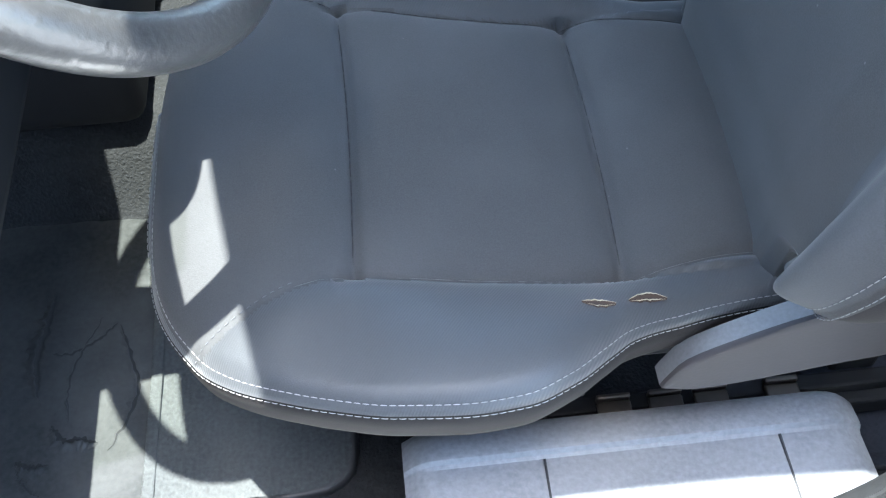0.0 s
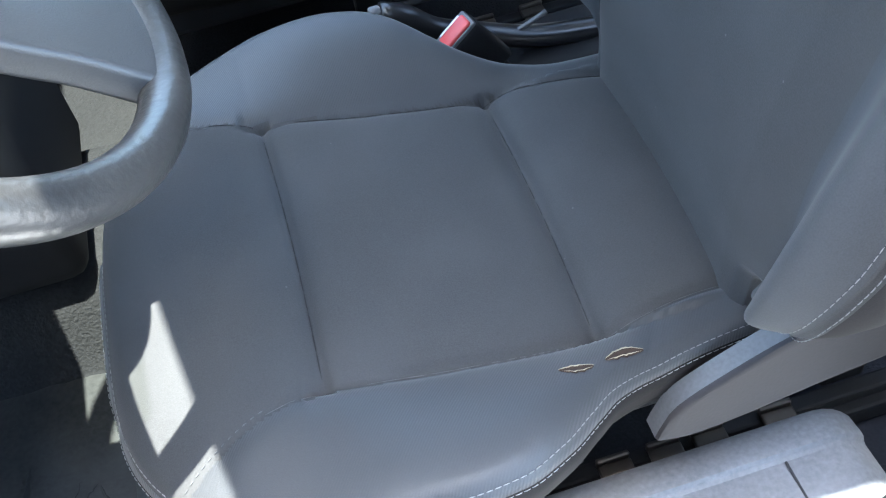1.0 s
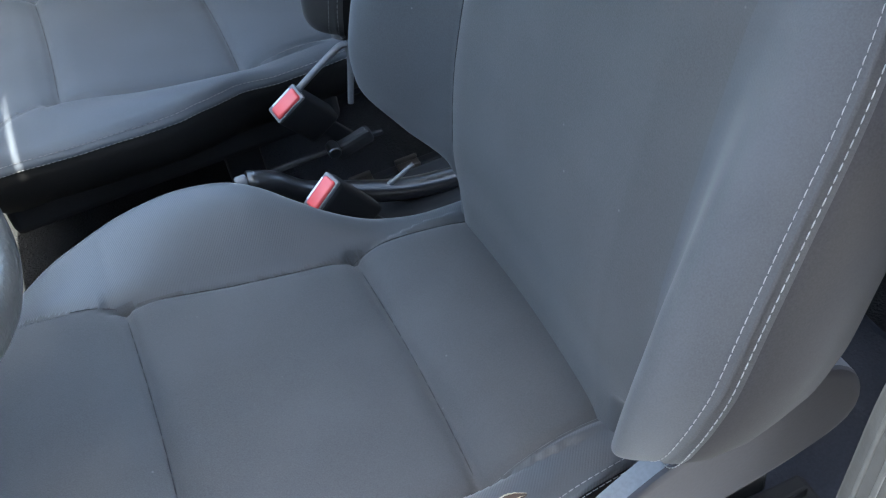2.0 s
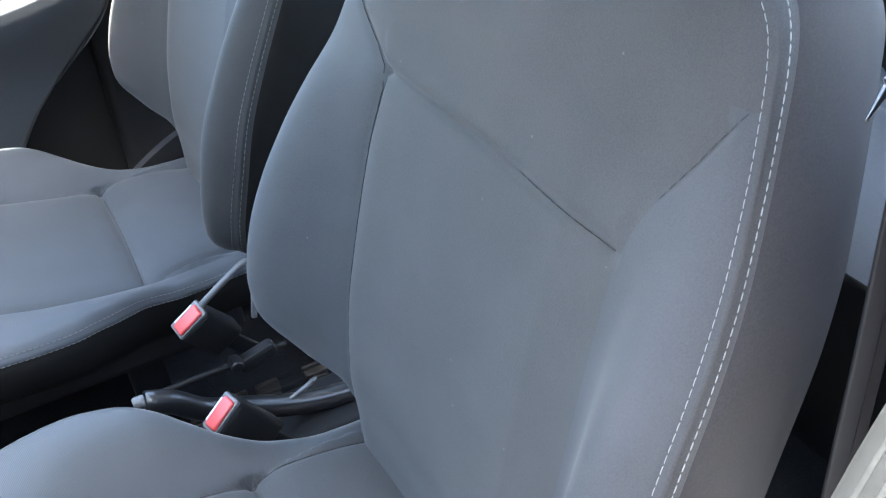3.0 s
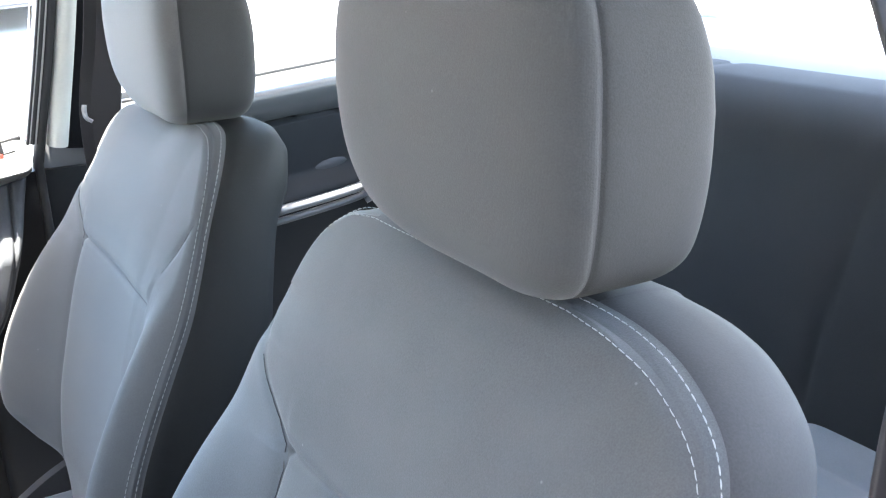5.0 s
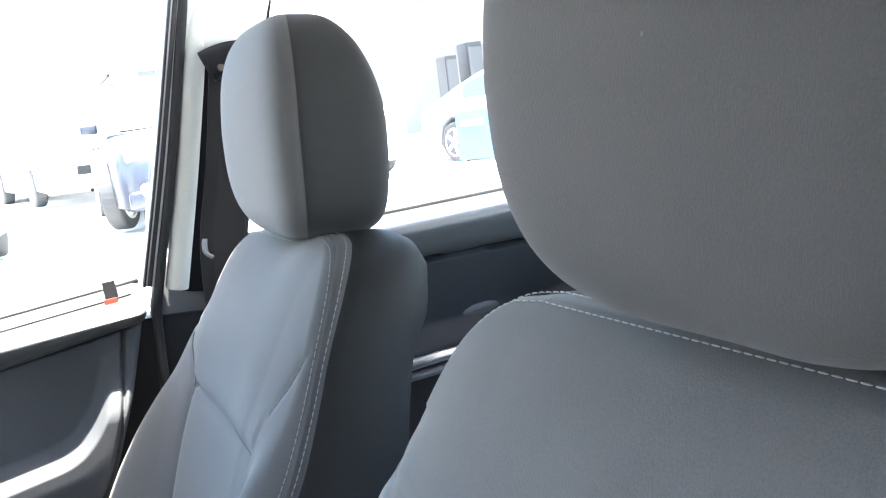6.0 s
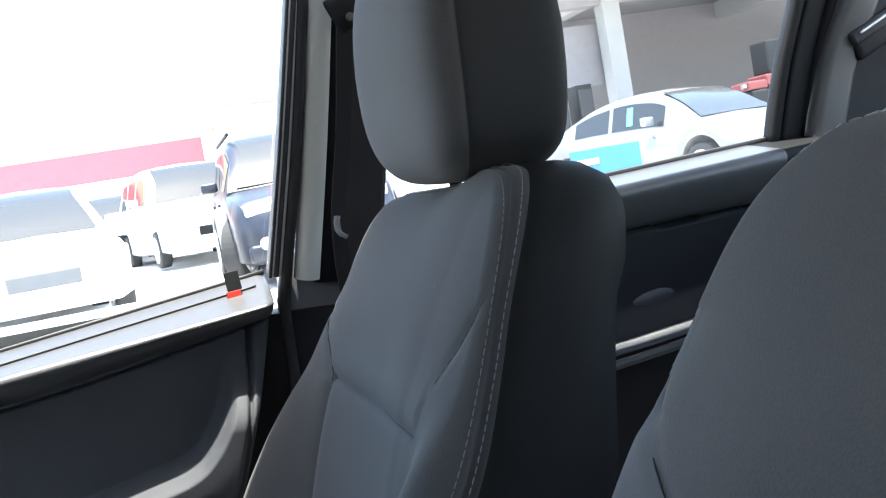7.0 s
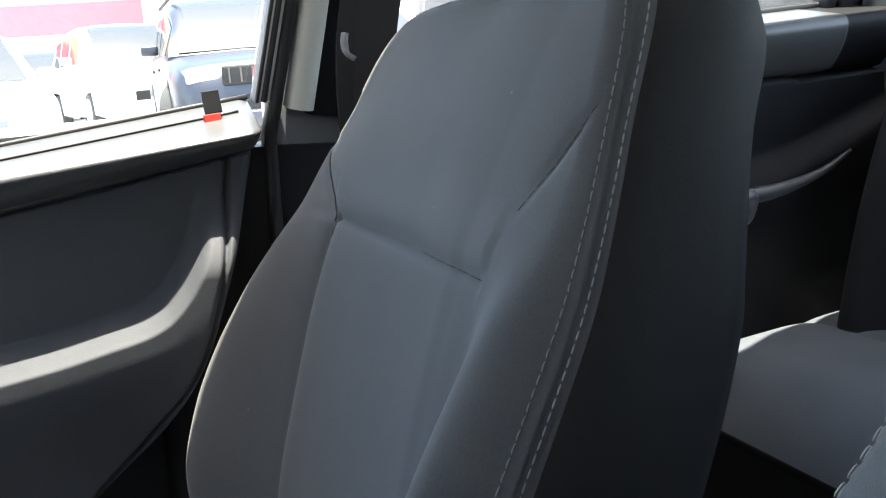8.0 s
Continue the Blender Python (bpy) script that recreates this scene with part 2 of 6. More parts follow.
# ---- mesh helpers ----
def curve_of(pairs):
    """A smooth, monotone curve through (x, y) pairs, as a function of arrays."""
    xs, ys = np.array([p[0] for p in pairs], float), np.array([p[1] for p in pairs], float)
    h = np.diff(xs)
    d = np.diff(ys) / h
    m = np.zeros_like(xs)
    m[0], m[-1] = d[0], d[-1]
    for i in range(1, len(xs) - 1):
        if d[i - 1] * d[i] > 0:
            w1, w2 = 2 * h[i] + h[i - 1], h[i] + 2 * h[i - 1]
            m[i] = (w1 + w2) / (w1 / d[i - 1] + w2 / d[i])

    def f(x):
        x = np.clip(np.asarray(x, float), xs[0], xs[-1])
        i = np.clip(np.searchsorted(xs, x) - 1, 0, len(h) - 1)
        t = (x - xs[i]) / h[i]
        return ((2 * t**3 - 3 * t**2 + 1) * ys[i] + (t**3 - 2 * t**2 + t) * h[i] * m[i]
                + (-2 * t**3 + 3 * t**2) * ys[i + 1] + (t**3 - t**2) * h[i] * m[i + 1])
    return f


def smoothstep(t):
    t = np.clip(t, 0, 1)
    return t * t * (3 - 2 * t)


def mesh_of(name, verts, faces, mats, slots=None, smooth=True):
    me = bpy.data.meshes.new(name)
    me.from_pydata([tuple(map(float, v)) for v in verts], [], [tuple(map(int, f)) for f in faces])
    for m in mats if isinstance(mats, (list, tuple)) else [mats]:
        me.materials.append(m)
    if smooth:
        me.polygons.foreach_set("use_smooth", [True] * len(me.polygons))
    if slots is not None:
        me.polygons.foreach_set("material_index", slots)
    bm = bmesh.new()
    bm.from_mesh(me)
    bmesh.ops.recalc_face_normals(bm, faces=bm.faces)
    bm.to_mesh(me)
    bm.free()
    me.update()
    return me


def attach(ob, parent):
    if parent is not None:
        ob.parent = parent
    return ob


def piece(name, verts, faces, mats, parent=None, label="", slots=None, smooth=True, kind=""):
    return tagged(attach(new(name, mesh_of(name, verts, faces, mats, slots, smooth)), parent), label, kind=kind)


def part(name, bm, mat, parent=None, label="", smooth=False, kind=""):
    """One bmesh as one mesh object."""
    me = bpy.data.meshes.new(name)
    if smooth:
        for f in bm.faces:
            f.smooth = True
    bmesh.ops.recalc_face_normals(bm, faces=bm.faces)
    bm.to_mesh(me)
    bm.free()
    me.materials.append(mat)
    if smooth:
        me.set_sharp_from_angle(angle=radians(42))
    return tagged(attach(new(name, me), parent), label, kind=kind)


def box(size, at=(0, 0, 0), bevel=0.0, seg=2, turn=None, bm=None):
    """A bevelled box; adds to bm when one is given."""
    own = bmesh.new()
    m = Matrix.Translation(at) @ (turn.to_matrix().to_4x4() if turn else Matrix()) @ Matrix.Diagonal((*size, 1))
    bmesh.ops.create_cube(own, size=1, matrix=m)
    if bevel:
        bmesh.ops.bevel(own, geom=own.edges[:], offset=bevel, segments=seg, affect="EDGES", profile=0.5)
    if bm is None:
        return own
    me = bpy.data.meshes.new("tmp")
    own.to_mesh(me)
    own.free()
    bm.from_mesh(me)
    bpy.data.meshes.remove(me)
    return bm


def cyl(r, depth, at=(0, 0, 0), axis="Z", seg=24, r2=None, bevel=0.0, bm=None):
    own = bmesh.new()
    rot = {"Z": Matrix(), "X": Matrix.Rotation(radians(90), 4, "Y"), "Y": Matrix.Rotation(radians(90), 4, "X")}[axis]
    bmesh.ops.create_cone(own, cap_ends=True, segments=seg, radius1=r, radius2=r if r2 is None else r2, depth=depth, matrix=Matrix.Translation(at) @ rot)
    if bevel:
        es = [e for e in own.edges if len(e.link_faces) == 2 and any(len(f.verts) > 4 for f in e.link_faces)]
        bmesh.ops.bevel(own, geom=es, offset=bevel, segments=2, affect="EDGES", profile=0.5)
    if bm is None:
        return own
    me = bpy.data.meshes.new("tmp")
    own.to_mesh(me)
    own.free()
    bm.from_mesh(me)
    bpy.data.meshes.remove(me)
    return bm


def smooth_path(points, n):
    """n points evenly along a Catmull-Rom line through the given ones."""
    P = [np.array(p, float) for p in points]
    P = [2 * P[0] - P[1]] + P + [2 * P[-1] - P[-2]]
    out = []
    for i in range(1, len(P) - 2):
        for t in np.linspace(0, 1, 24, endpoint=False):
            a, b, c, d = P[i - 1:i + 3]
            out.append(0.5 * (2 * b + (c - a) * t + (2 * a - 5 * b + 4 * c - d) * t**2 + (3 * b - a - 3 * c + d) * t**3))
    out.append(P[-2])
    out = np.array(out)
    s = np.concatenate([[0], np.cumsum(np.linalg.norm(np.diff(out, axis=0), axis=1))])
    u = np.linspace(0, s[-1], n)
    return np.stack([np.interp(u, s, out[:, k]) for k in range(out.shape[1])], -1)


def sweep(points, section, n=40, up=(0, 0, 1), closed=True, caps=True, taper=None):
    """Verts and faces of a section ((a, b) offsets: sideways, upwards) carried along a smooth line."""
    P = smooth_path(points, n)
    T = np.gradient(P, axis=0)
    T /= np.linalg.norm(T, axis=1)[:, None]
    U = np.array(up, float)
    V, F, k = [], [], len(section)
    for i, (p, t) in enumerate(zip(P, T)):
        g = taper(i / (n - 1)) if taper else 1.0
        side = np.cross(t, U)
        side /= np.linalg.norm(side)
        upv = np.cross(side, t)
        V += [p + side * a * g + upv * b * g for a, b in section]
    for i in range(n - 1):
        for j in range(k if closed else k - 1):
            j2 = (j + 1) % k
            F.append((i * k + j, i * k + j2, (i + 1) * k + j2, (i + 1) * k + j))
    if caps and closed:
        F += [tuple(range(k)), tuple(range((n - 1) * k, n * k))]
    return V, F


def ring_section(r, k=10, ry=None):
    return [(r * math.cos(2 * math.pi * i / k), (ry or r) * math.sin(2 * math.pi * i / k)) for i in range(k)]


def rounded(w, h, r, k=3):
    """A rounded rectangle section."""
    out = []
    for cx, cy, a0 in ((w / 2 - r, h / 2 - r, 0), (-w / 2 + r, h / 2 - r, 90), (-w / 2 + r, -h / 2 + r, 180), (w / 2 - r, -h / 2 + r, 270)):
        out += [(cx + r * math.cos(radians(a0 + 90 * i / k)), cy + r * math.sin(radians(a0 + 90 * i / k))) for i in range(k + 1)]
    return out


def stitches(name, line, normals, parent, mat=THREAD, length=0.0050, gap=0.0014, r=0.00042, label=""):
    """A row of single thread stitches, each a small spindle lying on the cloth."""
    line, normals = np.array(line), np.array(normals)
    s = np.concatenate([[0], np.cumsum(np.linalg.norm(np.diff(line, axis=0), axis=1))])
    at = lambda u: np.array([np.interp(u, s, line[:, k]) for k in range(3)])
    nat = lambda u: np.array([np.interp(u, s, normals[:, k]) for k in range(3)])
    V, F, u = [], [], gap
    while u + length < s[-1]:
        a, b = at(u), at(u + length)
        n = nat(u + length / 2)
        n /= np.linalg.norm(n) + 1e-9
        t = (b - a) / (np.linalg.norm(b - a) + 1e-9)
        side = np.cross(t, n)
        k = len(V)
        for q, w in ((0.0, 0.45), (0.25, 1.0), (0.75, 1.0), (1.0, 0.45)):
            c = a + (b - a) * q + n * (r * 0.7 * w + 0.0002)
            V += [c + side * r * w, c + n * r * w, c - side * r * w, c - n * r]
        for i in range(3):
            for j in range(4):
                F.append((k + 4 * i + j, k + 4 * i + (j + 1) % 4, k + 4 * i + 4 + (j + 1) % 4, k + 4 * i + 4 + j))
        F += [(k, k + 1, k + 2, k + 3), (k + 12, k + 13, k + 14, k + 15)]
        u += length + gap
    return piece(name, V, F, mat, parent, label, kind="stuff")


def thing(name, at, label, category, group="", kind=""):
    ob = new(name)
    ob.location = at
    return tagged(ob, label, category, group, kind)


# ---- front seats ----
LEAN = radians(17)
B_UP = np.array([math.sin(LEAN), 0, math.cos(LEAN)])
B_FW = np.array([-math.cos(LEAN), 0, math.sin(LEAN)])
B_O = np.array([-0.012, 0, 0.48])
HEAD_TILT = radians(13)     # the head restraints are tipped forward

back_half = curve_of([(-0.03, 0.165), (0.055, 0.170), (0.072, 0.186), (0.083, 0.215), (0.096, 0.243), (0.115, 0.262), (0.14, 0.274), (0.17, 0.281), (0.2, 0.284), (0.25, 0.281), (0.3, 0.275), (0.35, 0.267), (0.4, 0.254),
                      (0.45, 0.240), (0.5, 0.226), (0.53, 0.216), (0.55, 0.204), (0.563, 0.189), (0.571, 0.170), (0.575, 0.145)])
near_half = curve_of([(-0.03, 0.0), (0.45, 0.0), (0.5, -0.0015), (0.525, -0.005), (0.543, -0.011), (0.557, -0.021), (0.567, -0.031), (0.5725, -0.043), (0.575, -0.055)])
back_edge = curve_of([(-0.03, 0.0), (0.05, 0.010), (0.070, 0.026), (0.085, 0.056), (0.11, 0.077), (0.15, 0.085), (0.2, 0.082), (0.25, 0.076), (0.3, 0.066), (0.35, 0.053), (0.4, 0.038), (0.45, 0.028),
                      (0.5, 0.02), (0.54, 0.012), (0.575, 0.0)])
back_mid = curve_of([(-0.03, 0.012), (0.044, 0.030), (0.1, 0.046), (0.2, 0.056), (0.3, 0.056), (0.385, 0.053), (0.45, 0.047), (0.5, 0.036), (0.54, 0.022), (0.575, 0.002)])
back_seam = curve_of([(-0.03, 0.130), (0.05, 0.138), (0.15, 0.141), (0.25, 0.143), (0.33, 0.140), (0.375, 0.134), (0.385, 0.1325), (0.395, 0.137), (0.42, 0.168),
                      (0.45, 0.209), (0.48, 0.224), (0.5, 0.219), (0.575, 0.2)])
back_hump = curve_of([(-0.03, 0.0), (0.06, 0.0), (0.085, 0.012), (0.12, 0.031), (0.2, 0.034), (0.3, 0.027), (0.38, 0.016), (0.44, 0.006), (0.48, 0.0), (0.575, 0.0)])


def groove(dist, deep=0.0042, wide=0.0046, soft=0.004, softwide=0.016):
    return -deep * np.exp(-(dist / wide)**2) - soft * np.exp(-(dist / softwide)**2)


near_seam = curve_of([(-0.03, 0.194), (0.1, 0.200), (0.2, 0.192), (0.3, 0.190), (0.36, 0.189), (0.388, 0.190), (0.408, 0.192), (0.431, 0.198), (0.469, 0.211), (0.5, 0.223), (0.575, 0.223)])


def seam_at(s, y):
    """Where the panel seam runs; it lies a little further out on the near side."""
    return np.where(np.asarray(y) < 0, near_seam(s), back_seam(s))


def half_back(s, y):
    """Half width of the backrest; its near upper corner is rounder."""
    return back_half(s) + near_half(s) * (np.asarray(y) < 0)


def back_depth(s, y):
    """How far the front of the backrest stands forward."""
    a, half, yp = np.abs(y), half_back(s, y), seam_at(s, y)
    yb = np.minimum(yp, half - 0.035)
    t = np.clip((a - yb) / (half - yb), 0, 1)
    mid, edge = back_mid(s), back_edge(s)
    panel = mid - 0.006 * (1 - np.minimum(a / 0.14, 1)**2) * (s < 0.5)
    bolster = mid + (edge - mid) * (t * t * (3 - 2 * t)) + back_hump(s) * np.sin(math.pi * np.minimum(t, 1)**1.7)**1.1
    d = np.where(a < yp, panel, bolster)
    f = np.clip((a - 0.09) / np.maximum(half - 0.09, 0.01), 0, 1)
    top = mid + (edge - mid) * f**2.2
    soft, firm = smoothstep((s - 0.37) / 0.10), smoothstep((s - 0.42) / 0.07)
    w = firm + (soft - firm) * smoothstep((-y - 0.05) / 0.10)
    d = d * (1 - w) + top * w
    slope = 1 + np.where(y < 0, 0.2, 1.25) * ((s > 0.39) & (s < 0.46))
    near = np.abs(a - yp) / slope
    d = d + np.where(s < 0.50, np.where(y < 0, groove(near, 0.0024, 0.0036, 0.0012, 0.014) * np.clip((s - 0.428) / 0.03, 0, 1) - 0.0016 * np.exp(-(near / 0.02)**2) * np.clip((0.40 - s) / 0.05, 0, 1), groove(near) * (1 - 0.55 * np.clip((s - 0.40) / 0.03, 0, 1))), 0) * np.clip((half - a - 0.004) / 0.012, 0, 1)
    wide = np.where(y < 0, 0.188, 0.131)
    across = np.abs(s - 0.3945 + 0.006 * np.minimum(y, 0))
    d = d + np.where(a < wide, groove(across, 0.0035, 0.0042, 0.0015, 0.012) * (1 - 0.45 * smoothstep((-y - 0.02) / 0.12)), 0)
    d = d + np.where((a < wide) & (s > 0.395), 0.002 * np.exp(-((s - 0.410) / 0.02)**2), 0)
    r = np.clip((half - a) / 0.014, 0, 1)
    rt = np.clip((0.575 - s) / 0.014, 0, 1)
    return d - np.maximum(0.007 * (1 - r)**2, 0.006 * (1 - rt)**2)


def back_point(s, y, d):
    s, y, d = np.broadcast_arrays(np.asarray(s, float), y, d)
    p = B_O + s[..., None] * B_UP + d[..., None] * B_FW
    p[..., 1] = y + 0.006
    return p


def grid_faces(rows, cols, start=0):
    return [(start + i * cols + j, start + i * cols + j + 1, start + (i + 1) * cols + j + 1, start + (i + 1) * cols + j)
            for i in range(rows - 1) for j in range(cols - 1)]


def make_backrest(parent):
    rows, cols = 176, 151
    q = np.linspace(0, 1, rows)
    s = -0.03 + 0.605 * (1 - (1 - q)**1.35)
    c = np.linspace(-1, 1, cols)
    S, C = np.meshgrid(s, c, indexing="ij")
    inner, seam = 48 / 75, np.minimum(seam_at(S, C), 0.93 * half_back(S, C))
    A = np.abs(C)
    Y = np.sign(C) * np.where(A < inner, A / inner * seam, seam + (A - inner) / (1 - inner) * (half_back(S, C) - seam))
    D = back_depth(S, Y)
    V = [back_point(S, Y, D).reshape(-1, 3)]
    F = grid_faces(rows, cols)
    slot = [1 if (j < 27 or j > 122) and S[i, j] < 0.49 else 0 for i in range(rows - 1) for j in range(cols - 1)]
    # the border: up one side, across the top, down the other
    loop = [(i, 0) for i in range(rows)] + [(rows - 1, j) for j in range(1, cols)] + [(i, cols - 1) for i in range(rows - 2, -1, -1)]
    L = np.array([(S[i, j], Y[i, j], D[i, j]) for i, j in loop])
    T = np.gradient(L[:, :2], axis=0)
    T = np.array([T[max(0, k - 16):k + 17].mean(0) for k in range(len(T))])
    N = np.stack([-T[:, 1], T[:, 0]], -1)
    N /= np.linalg.norm(N, axis=1)[:, None] + 1e-9
    N *= np.sign((N * (L[:, :2] - np.array([0.3, 0.0]))).sum(1))[:, None]
    profile = [(0.0010, 0.0020, 0.0024), (0.0022, 0.0004, 0.0006), (0.0036, 0.0030, 0.0034), (0.0050, 0.0014, 0.0018), (0.0068, 0.0040, 0.005), (0.020, 0.006, 0.009), (0.04, 0.003, 0.014), (0.056, -0.004, 0.016),
               (0.074, -0.013, 0.012), (0.087, -0.028, 0.0), (0.094, -0.055, -0.02)]
    idx = [i * cols + j for i, j in loop]
    n0 = rows * cols
    top = np.clip(N[:, 0], 0, 1)**2
    top = np.maximum(top, 0.55 * smoothstep((L[:, 0] - 0.22) / 0.26))
    top = np.array([top[max(0, k - 12):k + 13].mean() for k in range(len(top))])
    crest = np.clip(N[:, 0], 0, 1)**1.5
    crest = np.array([crest[max(0, k - 12):k + 13].mean() for k in range(len(crest))])
    for k, (back, side_off, top_off) in enumerate(profile):
        off = side_off * (1 - top) + top_off * top
        depth_here = back * (1 + (1.6 * crest if k < 5 else 1.6 * 0.0068 * crest / back)) * (1 + 6.0 * L[:, 2] * np.clip((0.56 - L[:, 0]) / 0.15, 0, 1))
        ring = L.copy()
        ring[:, :2] += N * off[:, None]
        ring[:, 2] -= depth_here
        V.append(back_point(ring[:, 0], ring[:, 1], ring[:, 2]))
        now = [n0 + k * len(loop) + m for m in range(len(loop))]
        F += [(idx[m], idx[m + 1], now[m + 1], now[m]) for m in range(len(loop) - 1)]
        slot += [0 if k < 5 else 2] * (len(loop) - 1)
        idx = now
    h = len(loop) // 2
    for m in range(h - 1):
        F.append((idx[m], idx[m + 1], idx[-2 - m], idx[-1 - m]))
        slot.append(2)
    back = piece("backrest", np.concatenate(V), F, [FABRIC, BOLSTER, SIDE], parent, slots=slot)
    # the double row of white stitching along the border
    keep = [k for k in range(len(L)) if L[k, 0] > 0.068]
    Ls, Ns = L[keep], N[keep]
    inner = Ls.copy()
    inner[:, :2] -= Ns * 0.0016
    inner[:, 2] = back_depth(inner[:, 0], inner[:, 1])
    outer = Ls.copy()
    outer[:, :2] += Ns * 0.0034
    outer[:, 2] -= 0.0034 * (1 + 1.6 * crest[keep])
    fw = np.repeat(B_FW[None], len(Ls), 0)
    side = np.stack([Ns[:, 0] * B_UP[0], Ns[:, 1], Ns[:, 0] * B_UP[2]], -1)
    stitches("stitching", back_point(inner[:, 0], inner[:, 1], inner[:, 2] + 0.0004), fw, back, label="white thread stitching")
    stitches("stitching", back_point(outer[:, 0], outer[:, 1], outer[:, 2]) + side * 0.0012, side + 0.5 * fw, back, label="white thread stitching")
    yy = np.linspace(-0.186, 0.130, 90)
    ss = 0.3945 - 0.006 * np.minimum(yy, 0)
    stitches("seam_thread", back_point(ss, yy, back_depth(ss, yy) + 0.0002), np.repeat(B_FW[None], 90, 0), back, DARK_SEAM, 0.02, 0.0001, 0.00032)
    # thin dark thread down in the panel seams
    for sg in (-1, 1):
        ss = np.linspace(0.0, 0.452 if sg > 0 else 0.496, 150)
        yy = sg * seam_at(ss, sg)
        dd = back_depth(ss, yy) + 0.0006
        if sg < 0:
            stitches("seam_thread", back_point(ss, yy, dd)[130:], np.repeat(B_FW[None], 20, 0), back, DARK_SEAM, 0.006, 0.0015, 0.00024)
        else:
            stitches("seam_thread", back_point(ss, yy, dd), np.repeat(B_FW[None], len(ss), 0), back, DARK_SEAM, 0.02, 0.0001, 0.0005)
    return back


def superpoint(u, v, a, b, c, e1, e2):
    """A point of a rounded cushion shape."""
    f = lambda w, e: math.copysign(abs(w)**e, w)
    return (a * f(math.cos(v), e1) * f(math.cos(u), e2), b * f(math.cos(v), e1) * f(math.sin(u), e2), c * f(math.sin(v), e1))


def make_headrest(parent):
    """A thick cushion: upright front, domed top, back that slopes in towards the top, a seam round each end."""
    nu, nv = 144, 60
    V, F, slots = [], [], []
    for j in range(nv + 1):
        v = -math.pi / 2 + math.pi * j / nv
        for i in range(nu):
            u = 2 * math.pi * i / nu
            e1 = 0.60 - 0.15 * smoothstep(0.5 - math.sin(u)) * smoothstep(-v / 0.6)
            x, y, z = superpoint(u, v, 0.056, 0.142, 0.109, e1, 0.36)
            k = z / 0.109
            y *= 1 - 0.11 * max(0, k)**2 - (0.13 * max(0, -k)**1.5 if y > 0 else 0.03 * max(0, -k)**2)
            d = x * (1 - 0.10 * max(0, k)) if x > 0 else x * (1.08 - 0.50 * max(0, k)**1.5)
            d += 0.003 * k
            turn = math.degrees(u)
            dip = math.exp(-((min(abs(turn - 75), abs(turn - 285))) / 1.8)**2) * math.cos(v)
            d -= 0.0008 * dip
            p = B_O + B_UP * (0.695 + z * math.cos(HEAD_TILT) - d * math.sin(HEAD_TILT)) + B_FW * (0.009 + d * math.cos(HEAD_TILT) + z * math.sin(HEAD_TILT))
            V.append((p[0], y - math.copysign(0.0011 * dip, y), p[2]))
    for j in range(nv):
        for i in range(nu):
            F.append((j * nu + i, j * nu + (i + 1) % nu, (j + 1) * nu + (i + 1) % nu, (j + 1) * nu + i))
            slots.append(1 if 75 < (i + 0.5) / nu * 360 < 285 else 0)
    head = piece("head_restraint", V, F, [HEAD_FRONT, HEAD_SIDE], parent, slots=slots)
    for sg in (-1, 1):
        lo, hi = B_O + B_UP * 0.54 - B_FW * 0.045, B_O + B_UP * 0.64 - B_FW * 0.012
        v, f = sweep([(lo[0], sg * 0.045, lo[2]), ((lo[0] + hi[0]) / 2, sg * 0.045, (lo[2] + hi[2]) / 2), (hi[0], sg * 0.045, hi[2])], ring_section(0.006, 12), 8, up=(0, 1, 0))
        piece("post", v, f, BLACK_PLASTIC, head, "black head restraint post")
    return head


cush_half = curve_of([(-0.523, 0.085), (-0.518, 0.118), (-0.508, 0.152), (-0.49, 0.188), (-0.465, 0.221), (-0.42, 0.252), (-0.38, 0.268), (-0.33, 0.281), (-0.28, 0.285),
                      (-0.24, 0.279), (-0.2, 0.257), (-0.17, 0.228), (-0.15, 0.209), (-0.11, 0.188), (-0.05, 0.174), (0.0, 0.171), (0.05, 0.171)])
cush_edge = curve_of([(-0.523, 0.508), (-0.48, 0.520), (-0.4, 0.543), (-0.3, 0.552), (-0.22, 0.546), (-0.17, 0.530), (-0.1, 0.506), (-0.05, 0.500), (0.05, 0.500)])
cush_mid = curve_of([(-0.523, 0.516), (-0.5, 0.534), (-0.46, 0.547), (-0.41, 0.551), (-0.356, 0.546), (-0.25, 0.520), (-0.14, 0.502), (-0.05, 0.502), (0.0, 0.497), (0.05, 0.48)])
cush_seam = curve_of([(-0.523, 0.215), (-0.49, 0.205), (-0.44, 0.178), (-0.39, 0.158), (-0.356, 0.152), (-0.25, 0.151), (-0.14, 0.150), (-0.06, 0.140), (0.05, 0.130)])


near_shift = curve_of([(-0.523, 0.0), (-0.48, -0.008), (-0.40, -0.013), (-0.28, -0.012), (-0.20, -0.006), (-0.15, 0.004), (-0.10, 0.009), (0.05, 0.009)])


def half_at(x, y):
    """Half width of the cushion; the worn near edge runs a little differently."""
    return cush_half(x) + near_shift(x) * (np.asarray(y) < 0)


